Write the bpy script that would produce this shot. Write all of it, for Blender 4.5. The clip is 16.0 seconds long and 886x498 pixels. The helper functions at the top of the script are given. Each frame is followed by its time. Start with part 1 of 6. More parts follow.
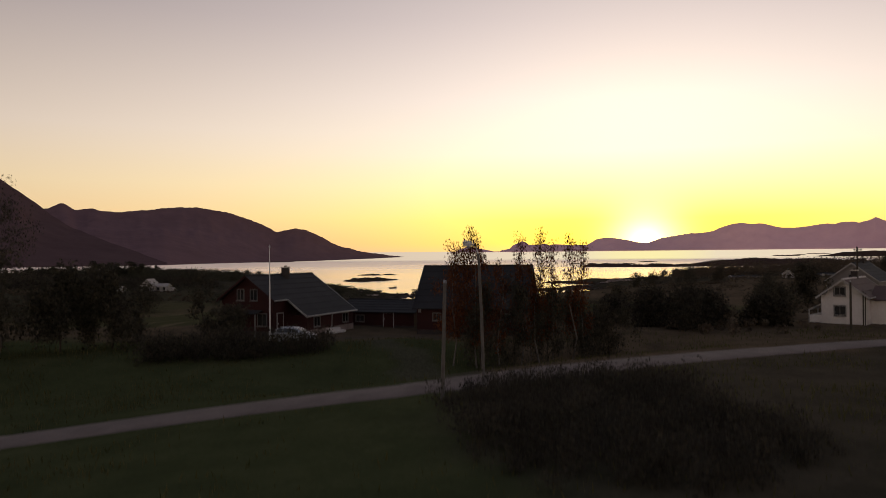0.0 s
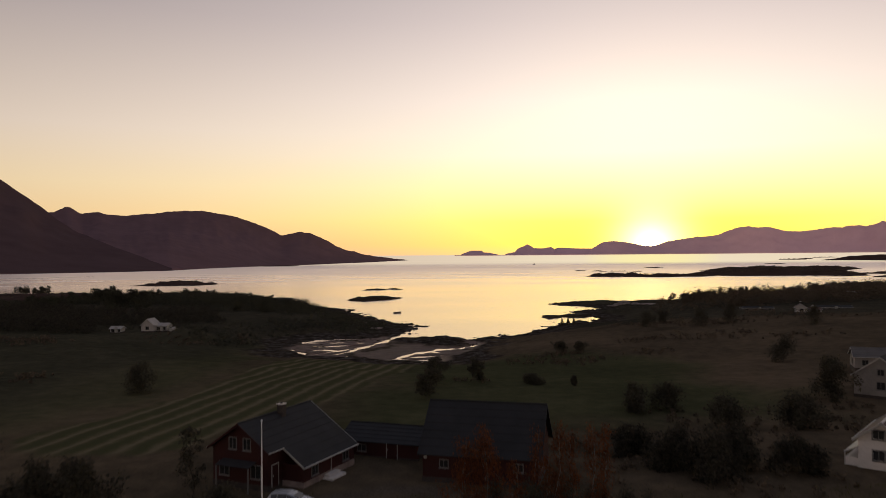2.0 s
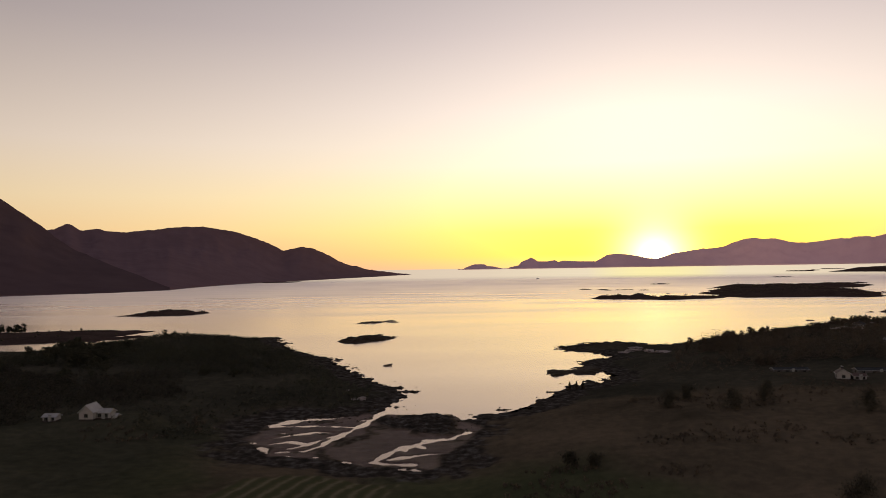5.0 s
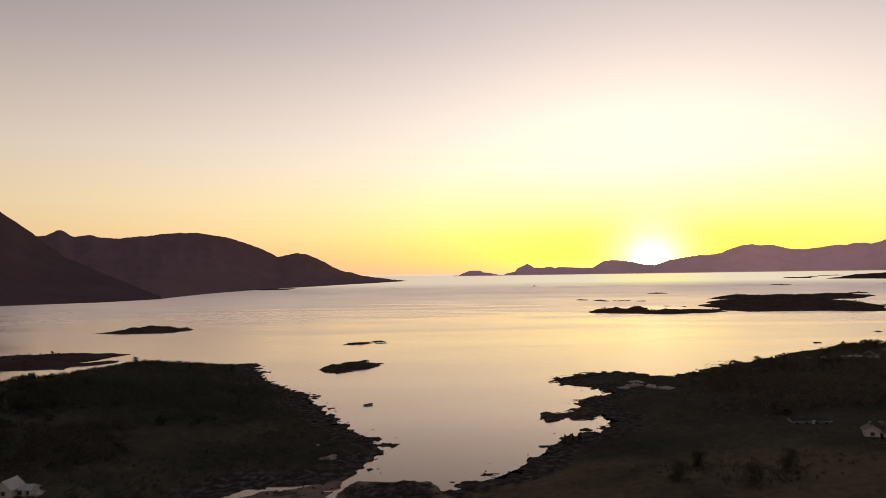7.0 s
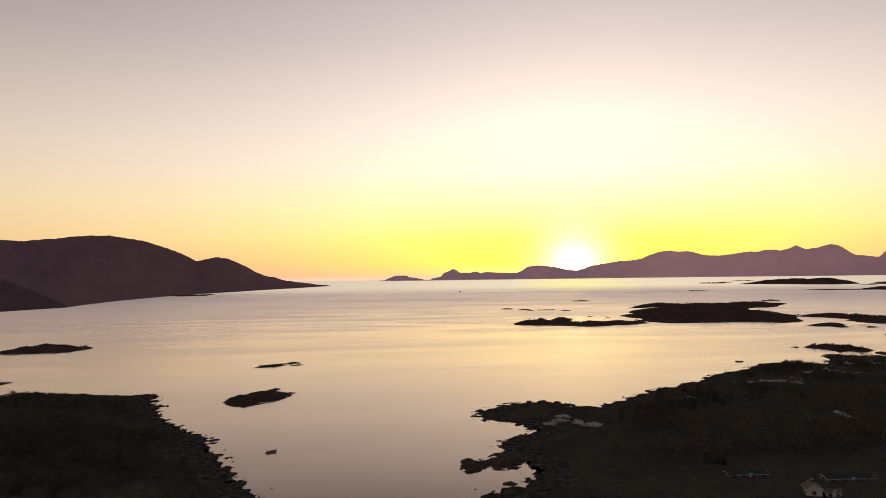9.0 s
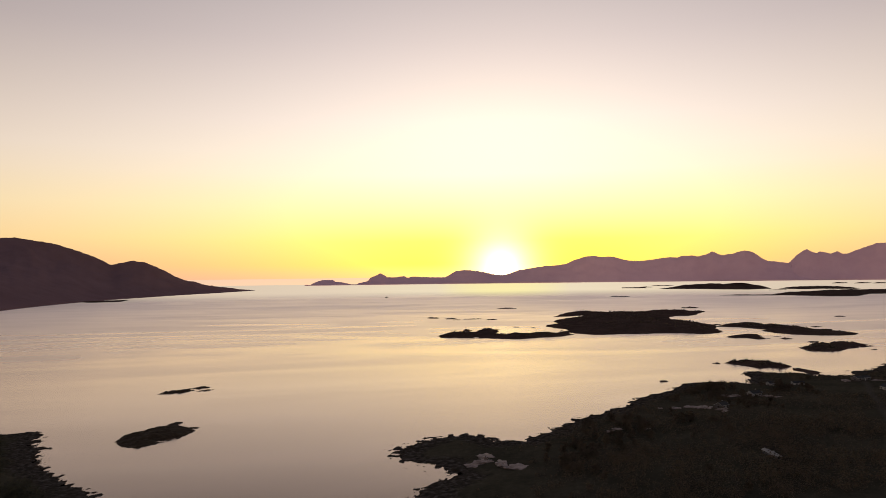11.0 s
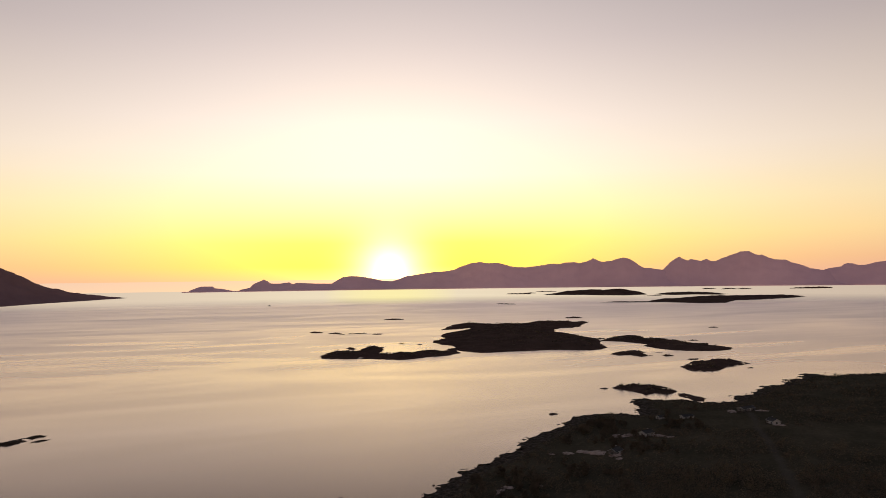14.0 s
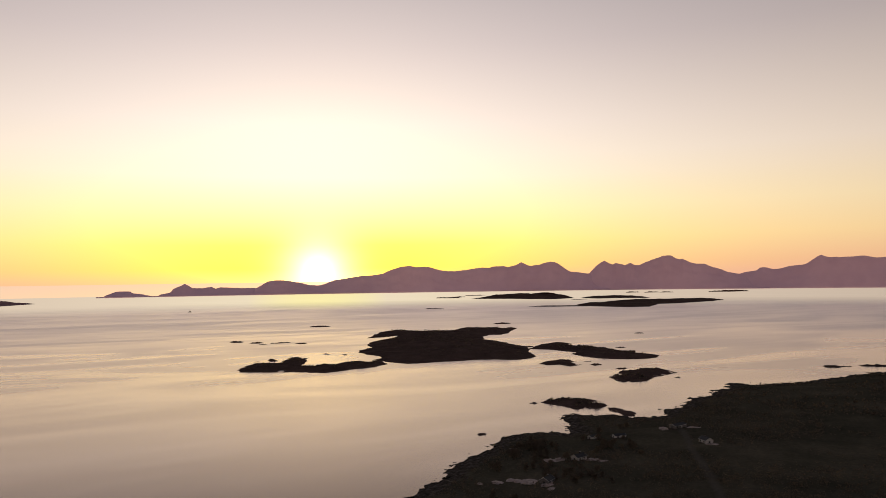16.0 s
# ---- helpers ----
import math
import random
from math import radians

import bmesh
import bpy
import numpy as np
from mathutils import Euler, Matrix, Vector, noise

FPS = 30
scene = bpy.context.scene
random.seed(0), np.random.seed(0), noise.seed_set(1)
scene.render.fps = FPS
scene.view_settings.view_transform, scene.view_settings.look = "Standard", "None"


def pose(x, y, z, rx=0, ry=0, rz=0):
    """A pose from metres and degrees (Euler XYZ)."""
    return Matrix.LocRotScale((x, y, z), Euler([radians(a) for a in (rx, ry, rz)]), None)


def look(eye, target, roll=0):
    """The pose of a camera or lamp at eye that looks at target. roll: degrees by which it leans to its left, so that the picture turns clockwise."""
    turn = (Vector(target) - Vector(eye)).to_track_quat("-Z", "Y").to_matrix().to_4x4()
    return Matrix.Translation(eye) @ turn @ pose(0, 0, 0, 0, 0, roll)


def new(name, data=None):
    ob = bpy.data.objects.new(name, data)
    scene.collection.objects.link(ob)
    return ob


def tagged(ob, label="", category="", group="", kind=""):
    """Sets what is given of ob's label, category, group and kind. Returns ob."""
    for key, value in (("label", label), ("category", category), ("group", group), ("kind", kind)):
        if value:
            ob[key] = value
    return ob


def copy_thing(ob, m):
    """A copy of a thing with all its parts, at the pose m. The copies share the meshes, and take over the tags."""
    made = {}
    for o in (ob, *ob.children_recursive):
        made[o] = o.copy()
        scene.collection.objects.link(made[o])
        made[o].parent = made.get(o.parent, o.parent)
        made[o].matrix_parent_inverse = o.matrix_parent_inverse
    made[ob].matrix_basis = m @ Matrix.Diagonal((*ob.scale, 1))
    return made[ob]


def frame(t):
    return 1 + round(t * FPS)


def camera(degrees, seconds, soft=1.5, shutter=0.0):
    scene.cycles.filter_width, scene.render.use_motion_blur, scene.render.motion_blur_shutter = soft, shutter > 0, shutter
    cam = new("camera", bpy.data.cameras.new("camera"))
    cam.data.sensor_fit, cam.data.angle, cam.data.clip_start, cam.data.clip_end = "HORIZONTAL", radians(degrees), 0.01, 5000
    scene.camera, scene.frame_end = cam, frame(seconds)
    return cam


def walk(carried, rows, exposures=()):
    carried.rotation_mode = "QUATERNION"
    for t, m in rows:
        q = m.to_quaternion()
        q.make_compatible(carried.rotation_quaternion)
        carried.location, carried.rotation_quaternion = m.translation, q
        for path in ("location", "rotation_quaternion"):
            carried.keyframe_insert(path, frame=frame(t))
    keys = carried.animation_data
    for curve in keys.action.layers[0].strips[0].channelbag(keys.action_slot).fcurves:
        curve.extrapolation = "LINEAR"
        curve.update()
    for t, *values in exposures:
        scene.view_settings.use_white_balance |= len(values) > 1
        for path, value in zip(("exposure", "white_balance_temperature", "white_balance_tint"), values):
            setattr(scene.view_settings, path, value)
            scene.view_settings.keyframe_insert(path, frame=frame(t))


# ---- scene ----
FOV = 62.35
cam = camera(FOV, 16.0, soft=0.85, shutter=0.6)
walk(cam, [
    (0.0, pose(-0.00, -0.00, 18.69, 90.64, 0.46, 0.00)),
    (0.5, pose(-0.07, -0.10, 22.28, 90.66, 0.46, 0.09)),
    (1.0, pose(-0.06, 0.35, 25.80, 90.62, 0.41, 0.22)),
    (1.5, pose(-0.16, 2.03, 29.27, 90.68, 0.38, 0.30)),
    (2.0, pose(-0.15, 5.36, 32.77, 90.74, 0.44, 0.38)),
    (2.5, pose(-0.02, 9.91, 35.91, 90.83, 0.54, 0.41)),
    (3.0, pose(0.60, 15.55, 39.22, 90.99, 0.66, 0.46)),
    (3.5, pose(1.41, 22.07, 42.52, 91.11, 0.80, 0.50)),
    (4.0, pose(2.32, 28.99, 45.72, 91.28, 0.84, 0.54)),
    (6.5, pose(9.45, 66.94, 62.55, 91.90, 0.92, 0.85)),
    (7.0, pose(10.71, 74.68, 65.87, 91.94, 0.88, 0.41)),
    (7.5, pose(12.21, 82.46, 68.99, 92.00, 0.85, -0.82)),
    (8.0, pose(13.69, 90.27, 72.29, 92.05, 0.82, -2.39)),
    (8.5, pose(15.29, 97.76, 75.80, 92.07, 0.78, -3.87)),
    (9.0, pose(16.89, 105.07, 79.29, 92.08, 0.79, -5.32)),
    (11.5, pose(28.24, 138.15, 96.82, 92.21, 0.70, -12.31)),
    (12.0, pose(30.56, 145.54, 100.27, 92.22, 0.70, -13.69)),
    (12.5, pose(33.02, 153.01, 103.79, 92.24, 0.68, -15.12)),
    (13.0, pose(35.93, 160.47, 107.57, 92.26, 0.69, -16.55)),
    (13.5, pose(39.14, 167.89, 111.23, 92.28, 0.69, -17.97)),
    (14.0, pose(42.69, 175.25, 114.56, 92.30, 0.74, -19.65)),
    (14.5, pose(46.44, 182.63, 117.40, 92.34, 0.79, -21.17)),
    (15.0, pose(50.42, 190.10, 119.75, 92.36, 0.83, -22.57)),
    (15.5, pose(54.53, 197.54, 121.61, 92.39, 0.85, -23.96)),
    (16.0, pose(58.68, 204.94, 123.20, 92.43, 0.83, -25.16)),
])

# ---- world and sun ----
SUN_AZ, SUN_EL = radians(15.5), radians(0.74)
SUN_DIR = Vector((math.sin(SUN_AZ) * math.cos(SUN_EL), math.cos(SUN_AZ) * math.cos(SUN_EL), math.sin(SUN_EL)))


class Nodes:
    """A short way to write node trees."""

    def __init__(self, tree):
        self.tree = tree
        tree.nodes.clear()

    def add(self, kind, inputs=None, operation="", use_clamp=False, data_type="", blend_type="", attribute_name=""):
        n = self.tree.nodes.new(kind)
        if operation:
            n.operation = operation
        if use_clamp:
            n.use_clamp = True
        if data_type:
            n.data_type = data_type
        if blend_type:
            n.blend_type = blend_type
        if attribute_name:
            n.attribute_name = attribute_name
        for k, v in (inputs or {}).items():
            if isinstance(v, bpy.types.NodeSocket):
                self.tree.links.new(v, n.inputs[k])
            else:
                n.inputs[k].default_value = v
        return n

    def math(self, op, a, b=None, c=None, clamp=False):
        ins = {0: a}
        if b is not None:
            ins[1] = b
        if c is not None:
            ins[2] = c
        return self.add("ShaderNodeMath", ins, operation=op, use_clamp=clamp).outputs[0]

    def ramp(self, fac, stops, mode="LINEAR"):
        n = self.add("ShaderNodeValToRGB", {0: fac})
        n.color_ramp.interpolation = mode
        els = n.color_ramp.elements
        while len(els) < len(stops):
            els.new(0.5)
        for e, (p, c) in zip(els, stops):
            e.position, e.color = p, (*c, 1) if len(c) == 3 else c
        return n.outputs[0]

    def mix(self, fac, a, b, blend="MIX"):
        n = self.add("ShaderNodeMix", {0: fac}, data_type="RGBA", blend_type=blend)
        for i, v in ((6, a), (7, b)):
            if isinstance(v, bpy.types.NodeSocket):
                self.tree.links.new(v, n.inputs[i])
            else:
                n.inputs[i].default_value = (*v, 1) if len(v) == 3 else v
        return n.outputs[2]


world = bpy.data.worlds.new("dusk_sky")
scene.world = world
world.use_nodes = True
w = Nodes(world.node_tree)
tc = w.add("ShaderNodeTexCoord").outputs["Generated"]
sep = w.add("ShaderNodeSeparateXYZ", {0: tc})
zz = w.math("ABSOLUTE", sep.outputs[2])       # below the horizon the far sea mirrors the sky
way = w.add("ShaderNodeCombineXYZ", {0: sep.outputs[0], 1: sep.outputs[1], 2: zz}).outputs[0]
elev = w.math("MULTIPLY", w.math("ARCSINE", zz), 180 / math.pi / 40, clamp=True)   # 0 to 1 over 40 degrees
dot = w.add("ShaderNodeVectorMath", {0: way, 1: SUN_DIR}, operation="DOT_PRODUCT").outputs["Value"]
theta = w.math("MULTIPLY", w.math("ARCCOSINE", w.math("MINIMUM", dot, 0.9999999)), 180 / math.pi)
base = w.ramp(elev, [(0.0, (0.82, 0.45, 0.32)), (0.03, (0.86, 0.51, 0.31)), (0.08, (0.92, 0.66, 0.36)), (0.14, (0.90, 0.71, 0.45)), (0.24, (0.79, 0.66, 0.54)),
                     (0.45, (0.47, 0.40, 0.385)), (0.7, (0.25, 0.24, 0.265)), (1.0, (0.19, 0.205, 0.26))])
glow = w.ramp(elev, [(0.0, (1.06, 0.72, 0.24)), (0.025, (1.10, 0.91, 0.09)), (0.07, (1.10, 1.03, 0.13)), (0.13, (1.08, 1.03, 0.44)), (0.20, (1.06, 1.00, 0.78)), (0.30, (1.02, 0.935, 0.86)),
                      (0.42, (0.88, 0.785, 0.75)), (0.6, (0.67, 0.595, 0.585)), (1.0, (0.25, 0.25, 0.29))])
fall = w.math("MULTIPLY", w.math("EXPONENT", w.math("MULTIPLY", w.math("POWER", w.math("DIVIDE", w.math("MULTIPLY", theta, w.add("ShaderNodeMapRange", {0: elev, 1: 0.0, 2: 0.2, 3: 1.2, 4: 1.0}).outputs[0]), 23.0), 1.8), -1.0)), 1.0, clamp=True)
away = w.add("ShaderNodeMapRange", {0: dot, 1: 0.66, 2: 0.96, 3: 0.80, 4: 1.02}).outputs[0]     # the sky away from the sun is darker
aureole = w.math("EXPONENT", w.math("MULTIPLY", theta, -1 / 0.9))
disc = w.math("LESS_THAN", theta, 0.44)
a1 = w.mix(1.0, base, w.add("ShaderNodeCombineXYZ", {0: away, 1: away, 2: away}).outputs[0], "MULTIPLY")
total = w.mix(fall, a1, glow)
a3 = w.add("ShaderNodeVectorMath", {0: (3.0, 2.5, 1.5), "Scale": aureole}, operation="SCALE").outputs[0]
a4 = w.add("ShaderNodeVectorMath", {0: (3.0, 2.5, 1.5), "Scale": disc}, operation="SCALE").outputs[0]
wide = w.math("EXPONENT", w.math("MULTIPLY", theta, -1 / 4.5))
a5 = w.add("ShaderNodeVectorMath", {0: (1.2, 0.95, 0.12), "Scale": wide}, operation="SCALE").outputs[0]
halo = w.math("EXPONENT", w.math("MULTIPLY", w.math("POWER", w.math("DIVIDE", theta, 2.5), 2.0), -1.0))
a6 = w.add("ShaderNodeVectorMath", {0: (0.1, 0.12, 0.5), "Scale": halo}, operation="SCALE").outputs[0]
for more in (a3, a4, a5, a6):
    total = w.add("ShaderNodeVectorMath", {0: total, 1: more}, operation="ADD").outputs[0]
below = w.math("LESS_THAN", sep.outputs[2], 0.0)
total = w.mix(w.math("MULTIPLY", below, 0.85), total, (0.80, 0.62, 0.45))       # far water, ruffled, is paler than a mirror
sky = w.add("ShaderNodeTexSky", {0: way})
sky.sky_type, sky.sun_disc, sky.sun_elevation, sky.sun_rotation = "NISHITA", False, SUN_EL, SUN_AZ
total = w.add("ShaderNodeVectorMath", {0: total, 1: (1.05, 1.02, 1.025)}, operation="MULTIPLY").outputs[0]
bg1 = w.add("ShaderNodeBackground", {0: total, 1: 1.0})
bg2 = w.add("ShaderNodeBackground", {0: sky.outputs[0], 1: 0.03})
both = w.add("ShaderNodeAddShader", {0: bg1.outputs[0], 1: bg2.outputs[0]})
w.add("ShaderNodeOutputWorld", {0: both.outputs[0]})

sun = new("sun", bpy.data.lights.new("sun", "SUN"))
sun.data.energy, sun.data.angle, sun.data.color = 0.10, radians(1.0), (1.0, 0.72, 0.42)
sun.matrix_world = look((0, 0, 60), Vector((0, 0, 60)) - SUN_DIR)


# ---- materials ----
def material(name, dark, light, rough=0.85, coarse=0.2, fine=3.0, bump=0.3, metal=0.0, lift=0.02, random_tint=0.0, spec=0.3):
    """A surface that varies between two colours at two scales; coarse and fine are in cycles a metre."""
    m = bpy.data.materials.new(name)
    m.use_nodes = True
    n = Nodes(m.node_tree)
    co = n.add("ShaderNodeTexCoord").outputs["Object"]
    big = n.add("ShaderNodeTexNoise", {"Vector": co, "Scale": coarse, "Detail": 5.0, "Roughness": 0.6}).outputs[0]
    small = n.add("ShaderNodeTexNoise", {"Vector": co, "Scale": fine, "Detail": 4.0, "Roughness": 0.65}).outputs[0]
    both = n.math("MULTIPLY_ADD", small, 0.45, n.math("MULTIPLY", big, 0.55))
    if random_tint:
        rnd = n.add("ShaderNodeObjectInfo").outputs["Random"]
        both = n.math("ADD", both, n.math("MULTIPLY_ADD", rnd, random_tint, -random_tint / 2))
    col = n.ramp(both, [(0.32, dark), (0.68, light)])
    r = n.math("MULTIPLY_ADD", small, 0.25, rough - 0.12, clamp=True)
    bp = n.add("ShaderNodeBump", {"Height": small, "Strength": bump, "Distance": lift}).outputs[0]
    b = n.add("ShaderNodeBsdfPrincipled", {"Base Color": col, "Roughness": r, "Metallic": metal, "Normal": bp, "Specular IOR Level": spec})
    n.add("ShaderNodeOutputMaterial", {0: b.outputs[0]})
    return m


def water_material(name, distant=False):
    """Calm water; towards the horizon the distant sheet's sky sheen is painted as emission."""
    m = bpy.data.materials.new(name)
    m.use_nodes = True
    n = Nodes(m.node_tree)
    geo = n.add("ShaderNodeNewGeometry").outputs["Position"]
    long = n.add("ShaderNodeMapping", {0: geo, "Rotation": (0, 0, radians(20)), "Scale": (0.0013, 0.0048, 0)}).outputs[0]
    streak = n.add("ShaderNodeTexNoise", {"Vector": long, "Scale": 1.0, "Detail": 4.0, "Roughness": 0.5, "Distortion": 2.2}).outputs[0]
    rip = n.add("ShaderNodeMapping", {0: geo, "Rotation": (0, 0, radians(12)), "Scale": (0.35, 0.9, 0)}).outputs[0]
    ripple = n.add("ShaderNodeTexNoise", {"Vector": rip, "Scale": 1.0, "Detail": 3.0}).outputs[0]
    reach = n.add("ShaderNodeVectorMath", {0: geo}, operation="LENGTH").outputs["Value"]
    far = n.add("ShaderNodeMapRange", {0: reach, 1: 800.0, 2: 2600.0, 3: 0.0, 4: 0.18}).outputs[0]     # waves too small to see
    wind = n.math("MULTIPLY", n.ramp(streak, [(0.36, (0, 0, 0)), (0.66, (1, 1, 1))], "EASE"), n.add("ShaderNodeMapRange", {0: reach, 1: 500.0, 2: 1700.0, 3: 0.22, 4: 1.0}).outputs[0])
    rough = n.math("ADD", far, n.math("MULTIPLY_ADD", wind, 0.11, 0.175))
    level = n.add("ShaderNodeCombineXYZ", {2: 1.0}).outputs[0]
    bp = n.add("ShaderNodeBump", {"Height": ripple, "Strength": n.add("ShaderNodeMapRange", {0: reach, 1: 150.0, 2: 1100.0, 3: 0.25, 4: 0.0}).outputs[0], "Distance": 0.02, "Normal": level}).outputs[0]
    facing = n.add("ShaderNodeLayerWeight", {"Blend": 0.5, "Normal": bp}).outputs["Facing"]
    gloss = n.add("ShaderNodeMapRange", {0: n.math("POWER", facing, 2.0), 1: 0.39, 2: 0.97, 3: 0.05, 4: 1.0}).outputs[0]
    gloss = n.math("MULTIPLY_ADD", wind, -0.06, gloss)
    deep = n.add("ShaderNodeBsdfDiffuse", {0: (0.085, 0.052, 0.036, 1)})
    shine = n.add("ShaderNodeBsdfGlossy", {"Color": (1.0, 0.89, 0.835, 1), "Roughness": rough, "Normal": bp})
    shine.distribution = "MULTI_GGX"
    b = n.add("ShaderNodeMixShader", {0: gloss, 1: deep.outputs[0], 2: shine.outputs[0]})
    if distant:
        # Emission stands in for reflected sky and haze, brightest towards the sun.
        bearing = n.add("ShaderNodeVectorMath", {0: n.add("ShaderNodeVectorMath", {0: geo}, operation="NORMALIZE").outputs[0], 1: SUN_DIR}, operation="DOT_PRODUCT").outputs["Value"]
        painted_sheen = n.add("ShaderNodeEmission", {0: n.ramp(bearing, [(0.6, (0.50, 0.40, 0.32)), (0.9, (0.66, 0.53, 0.41)), (0.975, (0.78, 0.64, 0.48)), (0.997, (0.86, 0.73, 0.52)), (1.0, (0.98, 0.86, 0.42))])})
        b = n.add("ShaderNodeMixShader", {0: n.add("ShaderNodeMapRange", {0: reach, 1: 3400.0, 2: 4650.0}).outputs[0], 1: b.outputs[0], 2: painted_sheen.outputs[0]})
    n.add("ShaderNodeOutputMaterial", {0: b.outputs[0]})
    return m


def ground_material():
    """Meadow, mown strips, heath and, near the tide line, weed and rock."""
    m = bpy.data.materials.new("meadow_ground")
    m.use_nodes = True
    n = Nodes(m.node_tree)
    geo = n.add("ShaderNodeNewGeometry").outputs["Position"]
    xyz = n.add("ShaderNodeSeparateXYZ", {0: geo})
    n1 = n.add("ShaderNodeTexNoise", {"Vector": geo, "Scale": 0.022, "Detail": 6.0, "Roughness": 0.6}).outputs[0]
    n2 = n.add("ShaderNodeTexNoise", {"Vector": geo, "Scale": 0.35, "Detail": 6.0, "Roughness": 0.65}).outputs[0]
    n3 = n.add("ShaderNodeTexNoise", {"Vector": geo, "Scale": 4.0, "Detail": 4.0, "Roughness": 0.7}).outputs[0]
    k = n.math("MULTIPLY_ADD", n2, 0.4, n.math("MULTIPLY", n1, 0.6))
    k = n.math("MULTIPLY_ADD", n3, 0.25, n.math("MULTIPLY", k, 0.75))
    meadow = n.ramp(k, [(0.36, (0.043, 0.034, 0.023)), (0.46, (0.072, 0.055, 0.037)), (0.55, (0.105, 0.077, 0.051)), (0.66, (0.142, 0.101, 0.069))])
    # mown hay field, strips along its length
    u = n.math("ADD", n.math("MULTIPLY_ADD", xyz.outputs[1], -0.10, xyz.outputs[0]), n.math("MULTIPLY", n2, 2.4))
    wave = n.math("SINE", n.math("MULTIPLY", u, 2 * math.pi / 3.7))
    strip = n.ramp(n.math("MULTIPLY_ADD", wave, 0.35, n.math("MULTIPLY_ADD", n3, 0.5, 0.25)), [(0.22, (0.060, 0.058, 0.030)), (0.5, (0.080, 0.071, 0.039)), (0.72, (0.112, 0.093, 0.056)), (0.95, (0.142, 0.116, 0.073))])
    field = n.add("ShaderNodeAttribute", attribute_name="field").outputs["Fac"]
    lawn = n.add("ShaderNodeAttribute", attribute_name="lawn").outputs["Fac"]
    turf = n.ramp(k, [(0.36, (0.029, 0.034, 0.0165)), (0.5, (0.047, 0.054, 0.025)), (0.66, (0.076, 0.077, 0.038))])
    meadow = n.mix(lawn, meadow, turf)
    heath = n.add("ShaderNodeAttribute", attribute_name="heath").outputs["Fac"]
    scrub = n.ramp(k, [(0.36, (0.024, 0.023, 0.017)), (0.5, (0.043, 0.039, 0.028)), (0.66, (0.078, 0.065, 0.047))])
    meadow = n.mix(heath, meadow, scrub)
    col = n.mix(field, meadow, strip)
    # tidal zone
    shore = n.add("ShaderNodeAttribute", attribute_name="shore").outputs["Fac"]
    weed = n.ramp(n2, [(0.35, (0.0187, 0.0162, 0.0142)), (0.5, (0.041, 0.0324, 0.026)), (0.66, (0.0939, 0.081, 0.0732))])
    col = n.mix(shore, col, weed)
    mud = n.add("ShaderNodeAttribute", attribute_name="mud").outputs["Fac"]
    silt = n.ramp(k, [(0.33, (0.048, 0.030, 0.025)), (0.5, (0.100, 0.062, 0.051)), (0.68, (0.20, 0.125, 0.104))])
    col = n.mix(mud, col, silt)
    path = n.add("ShaderNodeAttribute", attribute_name="path").outputs["Fac"]
    gravel = n.ramp(n3, [(0.3, (0.035, 0.030, 0.025)), (0.7, (0.11, 0.092, 0.08))])
    col = n.mix(path, col, gravel)
    rough = n.math("MULTIPLY_ADD", mud, -0.22, 0.92)
    bp = n.add("ShaderNodeBump", {"Height": n.math("MULTIPLY_ADD", n3, 0.4, n2), "Strength": 0.6, "Distance": 0.25}).outputs[0]
    b = n.add("ShaderNodeBsdfPrincipled", {"Base Color": col, "Roughness": rough, "Normal": bp, "Specular IOR Level": n.math("MULTIPLY", mud, 0.1)})
    n.add("ShaderNodeOutputMaterial", {0: b.outputs[0]})
    return m


def leaf_material(name, dark, light, thin=0.3):
    m = bpy.data.materials.new(name)
    m.use_nodes = True
    n = Nodes(m.node_tree)
    isle = n.add("ShaderNodeNewGeometry").outputs["Random Per Island"]
    geo = n.add("ShaderNodeNewGeometry").outputs["Position"]
    big = n.add("ShaderNodeTexNoise", {"Vector": geo, "Scale": 0.25, "Detail": 3.0}).outputs[0]
    col = n.ramp(n.math("MULTIPLY_ADD", isle, 0.5, n.math("MULTIPLY", big, 0.5)), [(0.2, dark), (0.8, light)])
    d = n.add("ShaderNodeBsdfDiffuse", {0: col, 1: 0.9})
    t = n.add("ShaderNodeBsdfTranslucent", {0: col})
    mix = n.add("ShaderNodeMixShader", {0: thin, 1: d.outputs[0], 2: t.outputs[0]})
    n.add("ShaderNodeOutputMaterial", {0: mix.outputs[0]})
    return m


WATER = water_material("sea_water")
FAR_WATER = water_material("distant_sea_painted_sheen", True)
GROUND = ground_material()
# Haze is put into these base colours, paler the farther the mountain.
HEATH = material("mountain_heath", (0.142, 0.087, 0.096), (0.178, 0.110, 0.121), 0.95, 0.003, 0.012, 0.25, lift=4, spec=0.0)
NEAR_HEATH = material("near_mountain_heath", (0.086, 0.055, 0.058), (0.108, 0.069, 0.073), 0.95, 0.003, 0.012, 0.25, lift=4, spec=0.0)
HAZED_HEATH = material("haze_tinted_mountain", (0.58, 0.355, 0.415), (0.66, 0.415, 0.475), 0.95, 0.003, 0.012, 0.15, lift=6, spec=0.0)
ISLE = material("island_heath_rock", (0.033, 0.022, 0.019), (0.084, 0.055, 0.046), 0.95, 0.03, 0.4, 0.8, lift=0.6, spec=0.0)
ROCK = material("pale_shore_rock", (0.126, 0.0936, 0.0825), (0.342, 0.2652, 0.24), 0.85, 0.2, 1.5, 0.8, lift=0.15)
WEED_ROCK = material("weed_covered_rock", (0.0168, 0.0117, 0.0078), (0.0525, 0.0351, 0.0215), 0.8, 0.5, 3.0, 0.8, lift=0.1, spec=0.05)
